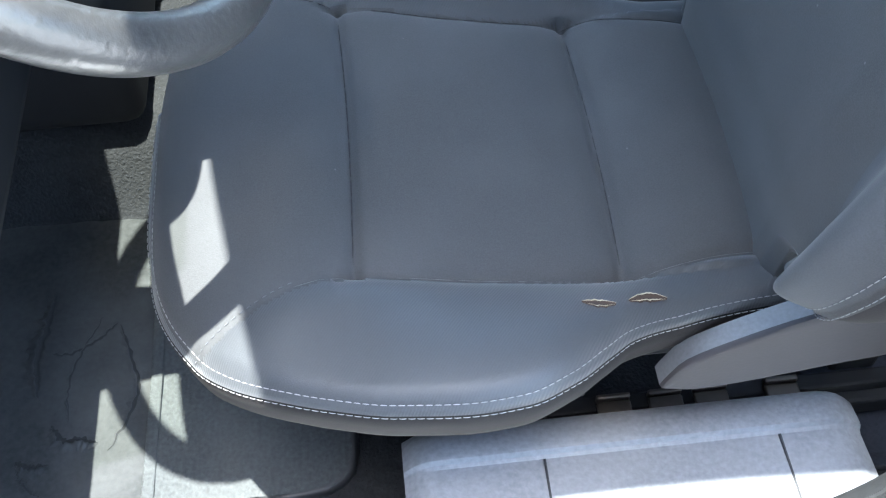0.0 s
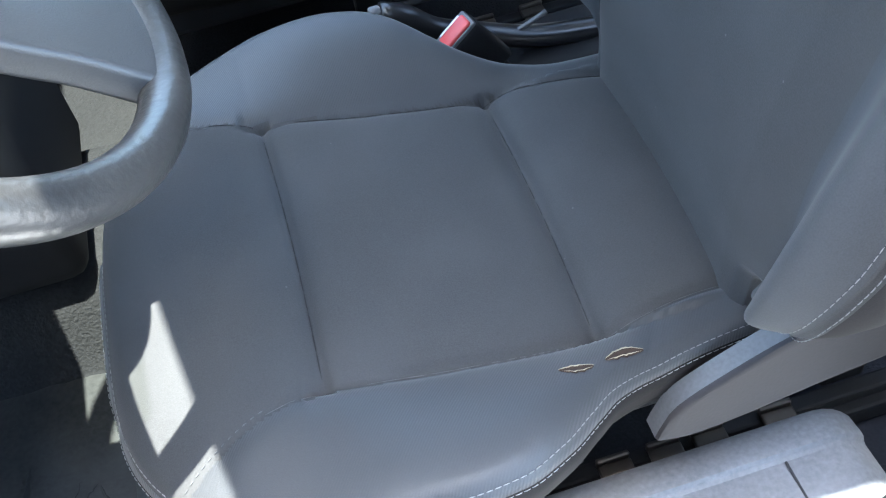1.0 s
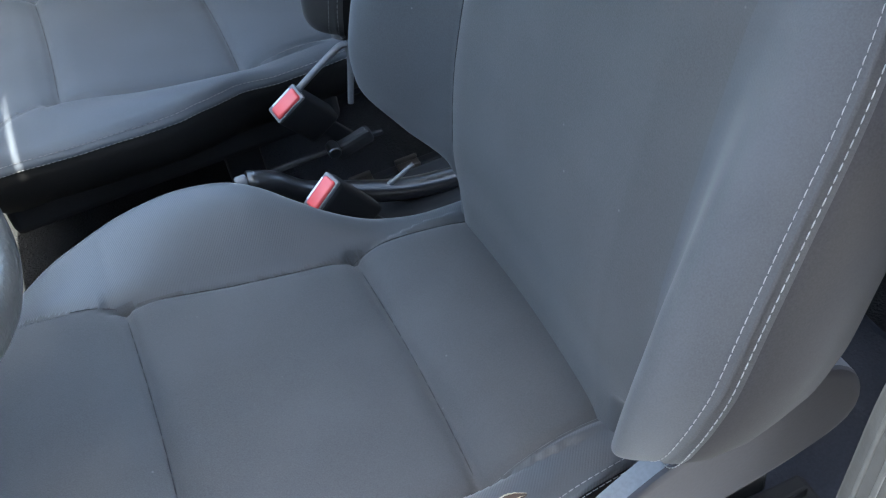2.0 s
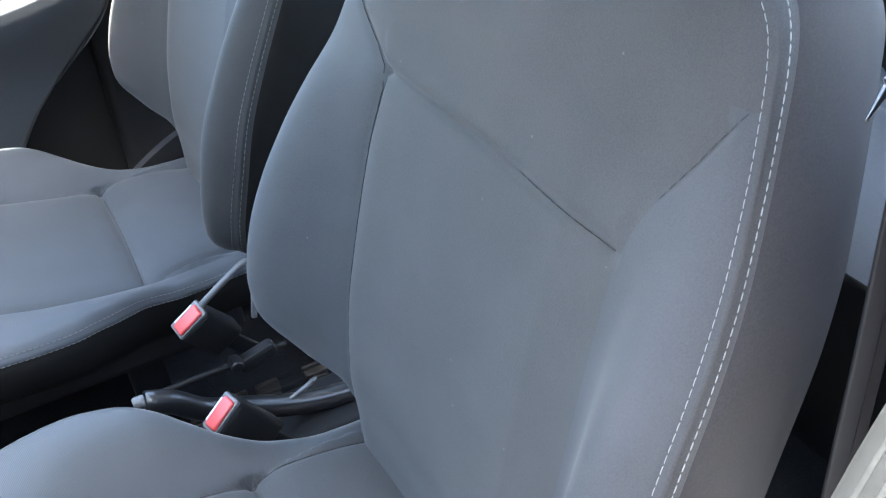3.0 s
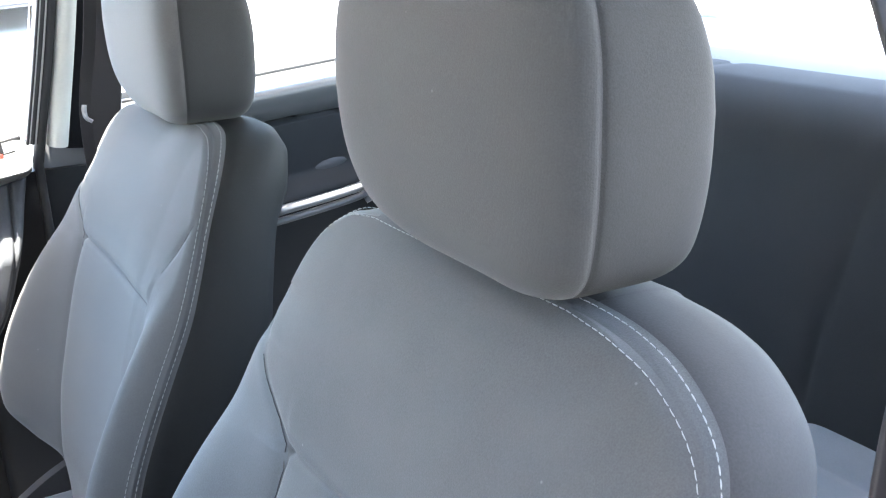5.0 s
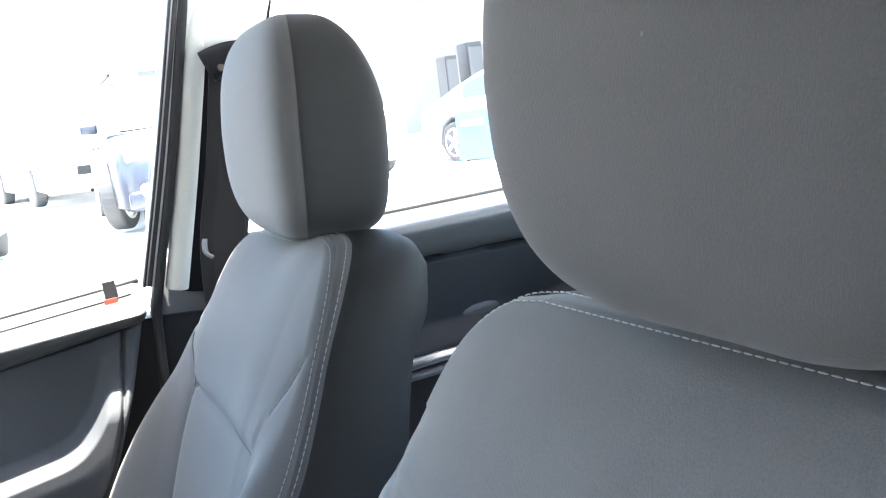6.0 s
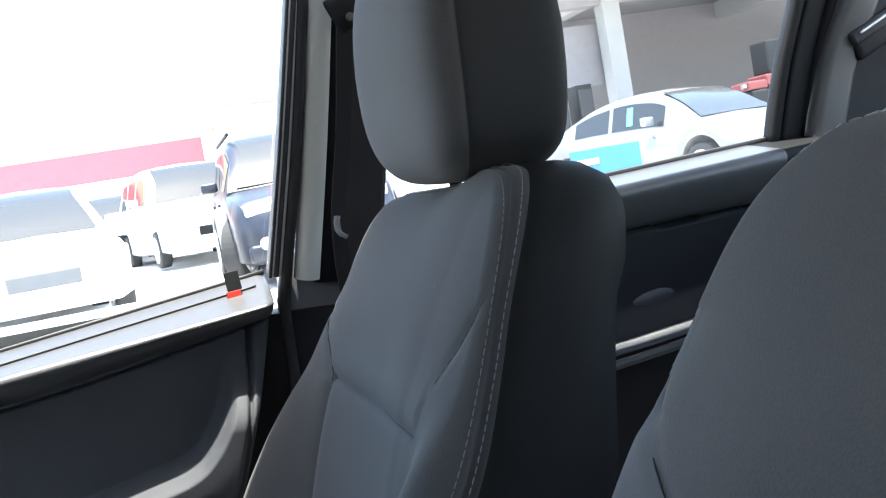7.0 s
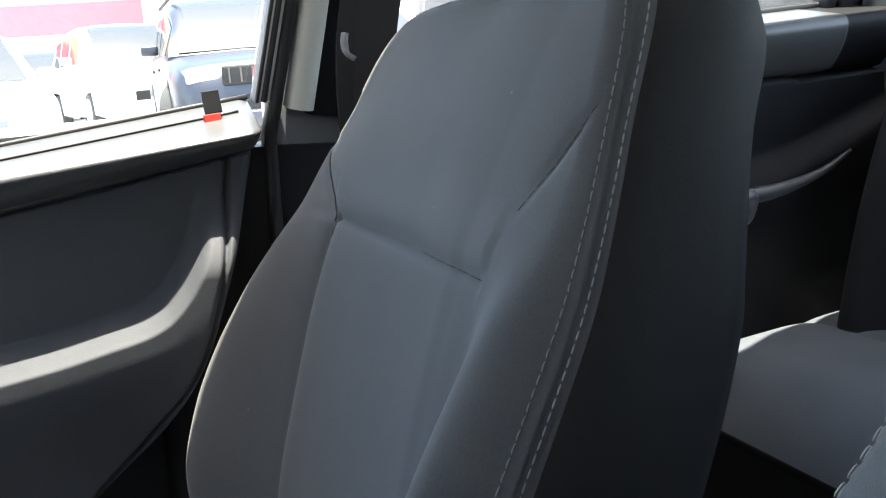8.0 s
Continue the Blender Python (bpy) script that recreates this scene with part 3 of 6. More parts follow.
def cush_height(x, y):
    """The height of the top of the cushion."""
    a, half, yp = np.abs(y), half_at(x, y), cush_seam(x)
    mid, edge = cush_mid(x), cush_edge(x)
    t = np.clip((a - yp) / np.maximum(half - yp, 0.006), 0, 1)
    swell = np.where((x > -0.36) & (x < -0.1), 0.012 * np.sin(np.clip((x + 0.36) / 0.26, 0, 1) * math.pi), 0)
    z = np.where(a < yp, mid + 0.003 * np.cos(a / 0.15 * 1.5), mid + (edge - mid) * t * t * (3 - 2 * t) + swell * np.sin(math.pi * t))
    f = np.clip(a / half, 0, 1)
    front = mid + (edge - mid) * f**3
    w = np.clip((-0.38 - x) / 0.06, 0, 1)
    z = z * (1 - w) + front * w
    z = z + np.where(x > -0.5, groove(np.abs(a - yp), 0.004 * np.where(x < -0.37, 0.35, 1), 0.0046, 0.0035 * np.where(x < -0.37, 0.4, 1), 0.014), 0)
    for x0, deep in ((-0.356 , 1.0), (-0.140, 1.2)):
        bow = x0 + 0.004 * np.cos(a / 0.15 * 1.5)
        z = z + np.where(a < 0.152, groove(np.abs(x - bow), 0.0055 * deep, 0.0046, 0.0065 * deep, 0.018), 0)
    z = z + np.where((x > -0.14) & (a < 0.15), 0.006 * np.sin(np.clip((x + 0.14) / 0.12, 0, 1) * math.pi), 0)
    z = z + np.where((x < -0.14) & (x > -0.356) & (a < 0.15), 0.004 * np.sin((x + 0.356) / 0.216 * math.pi) * np.cos(a / 0.15 * 1.5), 0)
    r = np.clip((half - a) / 0.016, 0, 1)
    z = z - 0.008 * (1 - r)**2
    rf = np.clip((x + 0.523) / 0.016, 0, 1)
    return z - 0.008 * (1 - rf)**2


def make_cushion(parent):
    rows, cols = 170, 151
    q = np.linspace(0, 1, rows)
    x = -0.523 + 0.573 * q**1.25
    X, C = np.meshgrid(x, np.linspace(-1, 1, cols), indexing="ij")
    Y = C * half_at(X, C)
    Z = cush_height(X, Y)
    V = [np.stack([X, Y, Z], -1).reshape(-1, 3)]
    F = grid_faces(rows, cols)
    xm, ym = (X[:-1, :-1] + X[1:, 1:]).ravel() / 2, (Y[:-1, :-1] + Y[1:, 1:]).ravel() / 2
    slot = [int(b) for b in (np.abs(ym) > cush_seam(xm) + 0.002)]
    loop = [(i, 0) for i in range(rows - 1, -1, -1)] + [(0, j) for j in range(1, cols)] + [(i, cols - 1) for i in range(1, rows)]
    L = np.array([(X[i, j], Y[i, j], Z[i, j]) for i, j in loop])
    T = np.gradient(L[:, :2], axis=0)
    T = np.array([T[max(0, k - 6):k + 7].mean(0) for k in range(len(T))])
    N = np.stack([T[:, 1], -T[:, 0]], -1)
    N /= np.linalg.norm(N, axis=1)[:, None] + 1e-9
    mid_i = len(loop) // 2
    if N[mid_i, 0] > 0:
        N = -N
    profile = [(0.003, 0.0035), (0.0065, 0.0015), (0.010, 0.0045), (0.020, 0.0045), (0.036, 0.002), (0.052, -0.004), (0.068, -0.018), (0.080, -0.036), (0.088, -0.056)]
    idx, n0 = [i * cols + j for i, j in loop], rows * cols
    for k, (down, off) in enumerate(profile):
        ring = L.copy()
        ring[:, :2] += N * off
        ring[:, 2] -= down
        V.append(ring)
        now = [n0 + k * len(loop) + m for m in range(len(loop))]
        F += [(idx[m], idx[m + 1], now[m + 1], now[m]) for m in range(len(loop) - 1)]
        slot += [1 if k < 2 else 2] * (len(loop) - 1)
        idx = now
    for m in range(len(loop) // 2 - 1):
        F.append((idx[m], idx[m + 1], idx[-2 - m], idx[-1 - m]))
        slot.append(2)
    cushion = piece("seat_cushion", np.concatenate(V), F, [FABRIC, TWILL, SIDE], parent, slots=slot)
    keep = [k for k in range(len(L)) if L[k, 0] < 0.0 and (L[k, 1] < 0.18 or L[k, 0] < -0.49)]
    keep = [k for k in keep if k < len(L) * 0.62]
    Ls, Ns = L[keep], N[keep]
    inner = Ls.copy()
    inner[:, :2] -= Ns * 0.0020
    inner[:, 2] = cush_height(inner[:, 0], inner[:, 1]) + 0.0005
    outer = Ls.copy()
    outer[:, :2] += Ns * 0.0042
    outer[:, 2] -= 0.0045
    up = np.tile([0, 0, 1.0], (len(Ls), 1))
    side = np.concatenate([Ns, np.zeros((len(Ls), 1))], 1)
    stitches("stitching", inner, up, cushion, label="white thread stitching")
    stitches("stitching", outer, side + 0.3 * up, cushion, label="white thread stitching")
    for sg in (-1, 1):
        xx = np.linspace(-0.484, -0.40, 30)
        yy = sg * (cush_seam(xx) - 0.004)
        stitches("stitching", np.stack([xx, yy, cush_height(xx, yy) + 0.0004], -1), np.tile([0, 0, 1.0], (30, 1)), cushion, GREY_THREAD, label="grey corner seam stitching", length=0.004, gap=0.003, r=0.0005)
        xx = np.linspace(-0.40, 0.02, 150)
        yy = sg * cush_seam(xx)
        stitches("seam_thread", np.stack([xx, yy, cush_height(xx, yy) + 0.0006], -1), np.tile([0, 0, 1.0], (150, 1)), cushion, DARK_SEAM if sg > 0 else GREY_THREAD, 0.02, 0.0001, 0.0005 if sg > 0 else 0.0003)
    for x0 in (-0.352, -0.136):
        yy = np.linspace(-0.15, 0.15, 100)
        xx = x0 + 0.004 * (np.cos(np.abs(yy) / 0.15 * 1.5) - 1) + 0.0
        stitches("seam_thread", np.stack([xx, yy, cush_height(xx, yy) + 0.0006], -1), np.tile([0, 0, 1.0], (100, 1)), cushion, DARK_SEAM, 0.02, 0.0001, 0.0005)
    return cushion


def side_cover(parent, sg):
    """The moulded plastic cover beside the hinge of the seat."""
    outline = [(-0.114, 0.424), (-0.108, 0.443), (-0.096, 0.466), (-0.06, 0.491), (-0.01, 0.517), (0.06, 0.540), (0.12, 0.548), (0.155, 0.52), (0.155, 0.475), (0.10, 0.450), (0.0, 0.429), (-0.08, 0.417)]
    line = smooth_path([(x, z) for x, z in outline + outline[:1]], 60)[:-1]
    rings = [(0.195, 0.0), (0.212, 0.0), (0.2155, -0.0012), (0.2170, -0.004), (0.2172, -0.010)]
    c = line.mean(0)
    V, F, n = [], [], len(line)
    for y, inset in rings:
        for p in line:
            d = (c - p) / np.linalg.norm(c - p)
            q = p + d * -inset
            V.append((q[0], sg * y, q[1]))
    for k in range(len(rings) - 1):
        F += [(k * n + i, k * n + (i + 1) % n, (k + 1) * n + (i + 1) % n, (k + 1) * n + i) for i in range(n)]
    F += [tuple(range(n)), tuple(range((len(rings) - 1) * n, len(rings) * n))]
    # The outer face takes the darker tone, its shade put into the colour.
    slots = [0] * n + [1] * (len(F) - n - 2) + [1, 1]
    ob = piece("side_cover", V, F, [COVER, COVER_SIDE], parent, "blue-grey plastic hinge cover, side darkened as if shaded", slots=slots, smooth=True)
    ob.data.set_sharp_from_angle(angle=radians(40))
    return ob


def seat_rail(parent, sg):
    bm = box((0.40, 0.035, 0.03), (0.0, sg * 0.150, 0.230), 0.004)
    box((0.38, 0.018, 0.02), (0.0, sg * 0.146, 0.250), 0.003, bm=bm)
    rail = part("seat_rail", bm, BLACK_PLASTIC, parent, "dull black seat rail")
    for x in (-0.17, 0.13):
        b2 = box((0.05, 0.03, 0.16), (x, sg * 0.12, 0.33), 0.006)
        part("bracket", b2, BLACK_PLASTIC, rail)
    for tx in (-0.122, -0.070, -0.024, 0.048):
        b3 = box((0.034, 0.014, 0.006), (tx, sg * 0.156, 0.266), 0.002)
        box((0.034, 0.006, 0.012), (tx, sg * 0.146, 0.268), 0.002, bm=b3)
        box((0.030, 0.005, 0.014), (tx, sg * 0.166, 0.258), 0.002, bm=b3)
        part("rail_tooth", b3, RAIL, rail, "greased brown steel rail clip")
    return rail


def make_seat():
    seat = thing("front_seat", (0, 0, 0), "dark grey fabric front seat with white stitching, cushion edge torn", "car seat", "front seats")
    make_cushion(seat)
    make_backrest(seat)
    make_headrest(seat)
    for sg in (-1, 1):
        seat_rail(seat, sg)
    bm = box((0.44, 0.34, 0.06), (-0.25, 0, 0.42), 0.01)
    part("seat_pan", bm, BLACK_PLASTIC, seat)
    return seat


seat_driver = make_seat()
seat_passenger = copy_thing(seat_driver, pose(-0.012, 0.70, -0.006))
for ob in seat_driver.children:         # its sides take lighter tones, for light from the open door
    if ob.name.startswith("seat_cushion"):
        ob.data = ob.data.copy()
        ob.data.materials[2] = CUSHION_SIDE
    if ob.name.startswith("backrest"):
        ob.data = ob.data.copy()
        ob.data.materials[2] = LIT_SIDE
        for c in ob.children:
            c.data = c.data.copy()
        for me in [ob.data] + [c.data for c in ob.children]:
            for v in me.vertices:
                if v.co.y < -0.14:
                    v.co.y -= 0.007 * min(1.0, (-0.14 - v.co.y) / 0.06)
                up = (v.co.x - B_O[0]) * B_UP[0] + (v.co.z - B_O[2]) * B_UP[2]
                if v.co.y > 0.10:
                    v.co.y += 0.008 * float(smoothstep((v.co.y - 0.10) / 0.09) * smoothstep((up - 0.36) / 0.10))
for ob in seat_passenger.children:      # its backrest is set a little further back
    if ob.name.startswith(("backrest", "head_restraint")):
        ob.location.x += 0.018 if ob.name.startswith("back") else 0.014
        ob.location.z -= 0.0 if ob.name.startswith("back") else 0.006
for ob in seat_passenger.children:      # and it is slimmer at its upper corner
    if ob.name.startswith("backrest"):
        ob.data = ob.data.copy()
        for v in ob.data.vertices[176 * 151:]:
            d = float(np.dot(np.array(v.co) - B_O, B_FW))
            up = float(np.dot(np.array(v.co) - B_O, B_UP))
            if v.co.y < -0.08 and d < 0.03:
                v.co += Vector(B_FW) * (0.03 - d) * 0.06 * min(1, max(0, (up - 0.40) / 0.10))
for ob in seat_driver.children:         # the near head restraint is pulled forward
    if ob.name.startswith("head_restraint"):
        ob.location = (-0.006, 0.006, -0.006)
        ob.data = ob.data.copy()
        ob.data.materials[1] = LIT_HEAD_SIDE
for ob in seat_passenger.children:      # and its cloth takes tones with the light on it put in
    if ob.name.startswith("head_restraint"):
        ob.data = ob.data.copy()
        ob.data.materials[0] = PASSENGER_FABRIC
    if ob.name.startswith(("backrest", "seat_cushion")):
        ob.data = ob.data.copy()
        for i, m in enumerate(ob.data.materials):
            if m in (FABRIC, TWILL, BOLSTER):
                ob.data.materials[i] = PASSENGER_FABRIC if ob.name.startswith("backrest") else SKYLIT_CUSHION
        for c in ob.children:
            c.data = c.data.copy()
            if c.data.materials[0] == THREAD:
                c.data.materials[0] = SHADED_THREAD
        if ob.name.startswith("backrest"):
            for me in [ob.data] + [c.data for c in ob.children]:
                for v in me.vertices:
                    v.co.x -= 0.008 * min(1.0, max(0.0, (v.co.z - 0.60) / 0.40)) * min(1.0, max(0.0, (-0.15 - v.co.y) / 0.08))
                    up = (v.co.x - B_O[0]) * B_UP[0] + (v.co.z - B_O[2]) * B_UP[2]
                    v.co += Vector(B_UP) * 0.013 * float(smoothstep((up - 0.47) / 0.10) * smoothstep((-0.02 - v.co.y) / 0.10))
                    v.co.z -= 0.036 * smoothstep((-0.15 - v.co.y) / 0.06) * smoothstep((0.74 - v.co.z) / 0.16)
tagged(seat_passenger, "dark grey fabric front seat with white stitching by the door", "car seat", "front seats")


def tear(x0, y0, x1, y1, wide, bend):
    """A slit in the cloth, its pale foam lips round a dark opening."""
    n, V, F = 30, [], []
    steps = (-1.35, -1.0, -0.62, -0.15, 0.35, 0.8, 1.05, 1.35)
    lift = (0.0004, 0.0013, 0.0007, 0.0004, 0.0005, 0.0012, 0.0015, 0.0004)
    for i in range(n + 1):
        t = i / n
        x, y = x0 + (x1 - x0) * t, y0 + (y1 - y0) * t + bend * math.sin(math.pi * t)
        w = wide * (0.12 + math.sin(math.pi * t)**0.8) * (1 + 0.3 * noise.noise((t * 9, x0 * 40, 0)))
        for k, h in zip(steps, lift):
            yy = y + w * (k + 0.18 * noise.noise((t * 14, k * 3, 1)))
            V.append((x, yy, float(cush_height(x, yy)) + h + 0.0003))
    F = grid_faces(n + 1, len(steps))
    slots = [(2, 1, 2, 2, 2, 1, 0)[j] for i in range(n) for j in range(7)]
    return piece("tear", V, F, [FABRIC, FOAM, TORN], seat_driver, "torn cloth with yellowed foam showing", slots=slots)


side_cover(seat_driver, -1)
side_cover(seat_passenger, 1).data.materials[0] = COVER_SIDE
tear(-0.184, -0.186, -0.158, -0.190, 0.0037, -0.001)
tear(-0.147, -0.186, -0.114, -0.181, 0.0037, 0.003)


# ---- cabin: floor, sill, pillars, roof ----
MID = 0.35          # the car's middle plane


def slab(name, size, at, mat, label="", bevel=0.01, turn=None, kind="structure"):
    ob = part(name, box(size, at, bevel, 2, turn), mat, None, label, smooth=True)
    return tagged(ob, kind=kind)


def carpet_floor():
    """The carpeted floor with its raised tunnel, one sheet with thickness."""
    ys = np.linspace(-0.235, 0.935, 60)
    xs = np.linspace(-1.25, 0.62, 90)
    V, F = [], []
    for x in xs:
        for y in ys:
            t = abs(y - MID)
            z = 0.19 + 0.13 / (1 + math.exp((t - 0.135) / 0.012)) + 0.10 / (1 + math.exp((x + 1.05) / 0.04)) + 0.004 * math.sin(x * 23) * math.cos(y * 19)
            V.append((x, y, z))
    F = grid_faces(len(xs), len(ys))
    n = len(V)
    V += [(x, y, 0.15) for x, y in ((xs[0], ys[0]), (xs[0], ys[-1]), (xs[-1], ys[-1]), (xs[-1], ys[0]))]
    F.append((n, n + 1, n + 2, n + 3))
    return tagged(piece("floor", V, F, CARPET), "dusty dark grey carpeted car floor with raised tunnel", "floor", kind="structure")


carpet_floor()


def door_sill(sg, name):
    """The wide moulded sill cover along a door opening."""
    sect = [(-0.184, 0.20), (-0.180, 0.300), (-0.184, 0.318), (-0.195, 0.328), (-0.216, 0.333), (-0.2195, 0.3325), (-0.2225, 0.327), (-0.226, 0.3255), (-0.262, 0.330), (-0.33, 0.336), (-0.40, 0.332), (-0.430, 0.312), (-0.445, 0.25), (-0.445, 0.14), (-0.3, 0.14)]
    xs = np.linspace(-0.335, 0.092, 40)
    V, F, k = [], [], len(sect)
    for x in xs:
        for y, z in sect:
            V.append((x, MID + sg * (MID - y), z - 0.02 * max(0, (-0.305 - x) / 0.03)**2 * (z > 0.25) - 0.022 * max(0, (x - 0.055) / 0.037)**2 * (z > 0.25)))
    for i in range(len(xs) - 1):
        F += [(i * k + j, i * k + (j + 1) % k, (i + 1) * k + (j + 1) % k, (i + 1) * k + j) for j in range(k)]
    F += [tuple(range(k)), tuple(range((len(xs) - 1) * k, len(xs) * k))]
    ob = tagged(piece(name, V, F, GREY_PLASTIC), "dusty grey plastic door sill cover", "door sill", kind="structure")
    ob.data.set_sharp_from_angle(angle=radians(30))
    return ob


sill_near = door_sill(-1, "trim_sill_near")
door_sill(1, "trim_sill_far")
for sx in (-0.209, 0.007):
    part("joint", box((0.0022, 0.10, 0.004), (sx + 0.001, -0.2765, 0.3295), 0.0, turn=Euler((radians(-4.5), 0, radians(-1)))), RUBBER, sill_near)


def pillar(points, w, h, mat, name, label, r=0.012, n=30, kind="structure", up=(0, 1, 0)):
    v, f = sweep(points, rounded(w, h, min(r, w / 2.2, h / 2.2)), n, up=up)
    ob = tagged(piece(name, v, f, mat), label, "pillar trim" if kind == "structure" else "", kind=kind)
    ob.data.set_sharp_from_angle(angle=radians(40))
    return ob


# far side: the post between the doors, its pale cover and dark seals
pillar([(0.090, 1.057, 0.947), (0.120, 1.022, 1.098), (0.147, 0.987, 1.25), (0.168, 0.960, 1.36)], 0.030, 0.03, PALE, "trim_pillar_far", "pale grey plastic cover of the door pillar")
pillar([(0.050, 1.068, 0.60), (0.058, 1.066, 0.90), (0.067, 1.055, 0.957), (0.099, 1.02, 1.10), (0.128, 0.985, 1.25), (0.149, 0.960, 1.36)], 0.013, 0.03, DARK_TRIM, "trim_seal_far", "black rubber door seal", 0.006)
pillar([(0.059, 1.057, 0.958), (0.091, 1.022, 1.10), (0.122, 0.987, 1.252), (0.144, 0.962, 1.36)], 0.004, 0.024, PALE, "trim_strip_far", "thin bright window channel strip", 0.002)
pillar([(0.0545, 1.057, 0.958), (0.0865, 1.022, 1.10), (0.118, 0.987, 1.252), (0.140, 0.962, 1.36)], 0.006, 0.03, RUBBER, "trim_frame_far", "black window frame of the front door", 0.006)
pillar([(0.0505, 1.057, 0.958), (0.0825, 1.022, 1.10), (0.114, 0.987, 1.252), (0.136, 0.962, 1.36)], 0.003, 0.026, PALE, "trim_channel_far", "thin bright window channel strip", 0.002)
pillar([(0.0475, 1.057, 0.958), (0.0795, 1.022, 1.10), (0.111, 0.987, 1.252), (0.133, 0.962, 1.36)], 0.004, 0.03, RUBBER, "trim_frame_outer_far", "black outer window frame of the front door", 0.006)
pillar([(0.06, 1.092, 0.20), (0.06, 1.090, 0.55), (0.066, 1.088, 0.80), (0.072, 1.080, 0.912)], 0.28, 0.04, BLACK_PLASTIC, "trim_pillar_foot_far", "dark plastic foot of the door pillar", 0.018)
pillar([(0.140, 1.070, 0.935), (0.158, 1.045, 1.05), (0.188, 1.008, 1.20), (0.220, 0.965, 1.36)], 0.085, 0.025, POST_BLACK, "trim_frame_rear_far", "black frame between the side windows", 0.008)

pillar([(0.172, 0.988, 1.236), (0.186, 0.968, 1.30), (0.203, 0.948, 1.36)], 0.115, 0.02, PALE, "trim_pillar_top_far", "pale grey upper cover round the belt guide", 0.008, n=12)

# near side: the post behind the open front door
pillar([(0.195, -0.380, 0.925), (0.208, -0.365, 1.05), (0.230, -0.335, 1.20), (0.265, -0.285, 1.36)], 0.062, 0.03, PALE, "trim_pillar_near", "pale grey plastic cover of the door pillar", up=(0, -1, 0))
pillar([(0.19, -0.395, 0.20), (0.19, -0.395, 0.50), (0.195, -0.392, 0.75), (0.20, -0.385, 0.935)], 0.14, 0.04, GREY_PLASTIC, "trim_pillar_foot_near", "dusty grey plastic foot of the door pillar", 0.018, up=(0, -1, 0))
seal_line = [(-0.098, -0.375, 0.470), (-0.038, -0.375, 0.510), (0.005, -0.375, 0.580), (0.023, -0.375, 0.69), (0.039, -0.375, 0.770), (0.077, -0.375, 0.845), (0.122, -0.375, 0.93), (0.186, -0.365, 1.09), (0.244, -0.335, 1.25), (0.262, -0.295, 1.36)]
seal_near = pillar(seal_line, 0.068, 0.030, SEAL_GREY, "trim_seal_near", "dusty grey rubber door seal", 0.012, n=60, up=(0, -1, 0))
run = smooth_path(seal_line, 60)
along = np.gradient(run, axis=0)
ahead = np.stack([-along[:, 2], 0 * along[:, 0], along[:, 0]], -1) / np.hypot(along[:, 0], along[:, 2])[:, None]
for out, wide in ((0.001, 0.0026), (-0.0085, 0.0018)):
    v, f = sweep(list(run + ahead * 0.0335 + np.array([0, out, 0])), rounded(wide, 0.003, 0.0007), 60, up=(0, -1, 0))
    piece("scuffed_lip", v, f, SCUFF, seal_near, "pale scuffed lip")

for sg, nm in ((-1, "near"), (1, "far")):
    slab("trim_body_sill_" + nm, (2.1, 0.13, 0.16), (-0.05, MID + sg * 0.735, 0.215), PAINT_SILVER, "silver painted body sill under the door", 0.02)

slab("trim_pillar_base_far", (0.150, 0.03, 0.155), (0.135, 1.085, 0.902), LEDGE, "dark base of the door pillar cover", 0.006)
# Dark slab added to close the gap behind the door and keep it dark.
slab("trim_door_jamb_far", (0.62, 0.03, 0.72), (-0.10, 1.118, 0.53), BLACK_PLASTIC, "black filler slab in the gap behind the panel", 0.01)

# roof and headliner
slab("ceiling", (1.39, 1.03, 0.03), (0.305, MID - 0.025, 1.385), HEADLINER, "pale grey cloth headliner")
slab("roof_panel", (1.46, 1.11, 0.02), (0.31, MID - 0.05, 1.415), PAINT_SILVER, "silver painted car roof")
for sg, nm in ((-1, "near"), (1, "far")):
    out = 0.14 if sg < 0 else 0.0
    # The rails stay out of view; their outlines are bent to place sun and shade.
    rail = [(-0.410, 0.655, 1.378), (-0.28, 0.635, 1.382), (-0.15, 0.630, 1.384), (-0.02, 0.632, 1.385), (0.08, 0.636, 1.385), (0.23, 0.625, 1.385), (0.6, 0.55, 1.375), (1.05, 0.47, 1.36)] if sg < 0 else [(-0.43, 0.530, 1.375), (-0.2, 0.508, 1.382), (0.0, 0.510, 1.384), (0.05, 0.522, 1.384), (0.11, 0.565, 1.385), (0.20, 0.605, 1.385), (0.28, 0.58, 1.385), (0.38, 0.50, 1.384), (0.50, 0.475, 1.38), (0.64, 0.512, 1.375), (1.05, 0.50, 1.36)]
    pillar([(x, MID + sg * y, z) for x, y, z in rail], 0.14 if sg < 0 else 0.06, 0.05, PAINT_SILVER, "trim_roof_rail_" + nm, "silver painted roof rail", 0.018, up=(0, 0, 1))
    pillar([(-0.47, MID + sg * (0.565 + out), 1.375), (-0.72, MID + sg * (0.61 + out * 0.4), 1.20), (-1.15, MID + sg * 0.69, 0.95)], 0.085, 0.07, PAINT_SILVER, "trim_front_pillar_" + nm, "silver painted windscreen pillar", 0.018, up=(0, 0, 1))
    back = 0.10 if sg > 0 else 0.0
    pillar([(1.20 + back * 0.5, MID + sg * 0.56, 1.34), (1.02 + back, MID + sg * 0.64, 1.15), (0.87 + back, MID + sg * 0.70, 0.96)], 0.16, 0.05, BLACK_PLASTIC, "trim_rear_pillar_" + nm, "dark rear pillar cover", 0.02, up=(0, 1, 0))
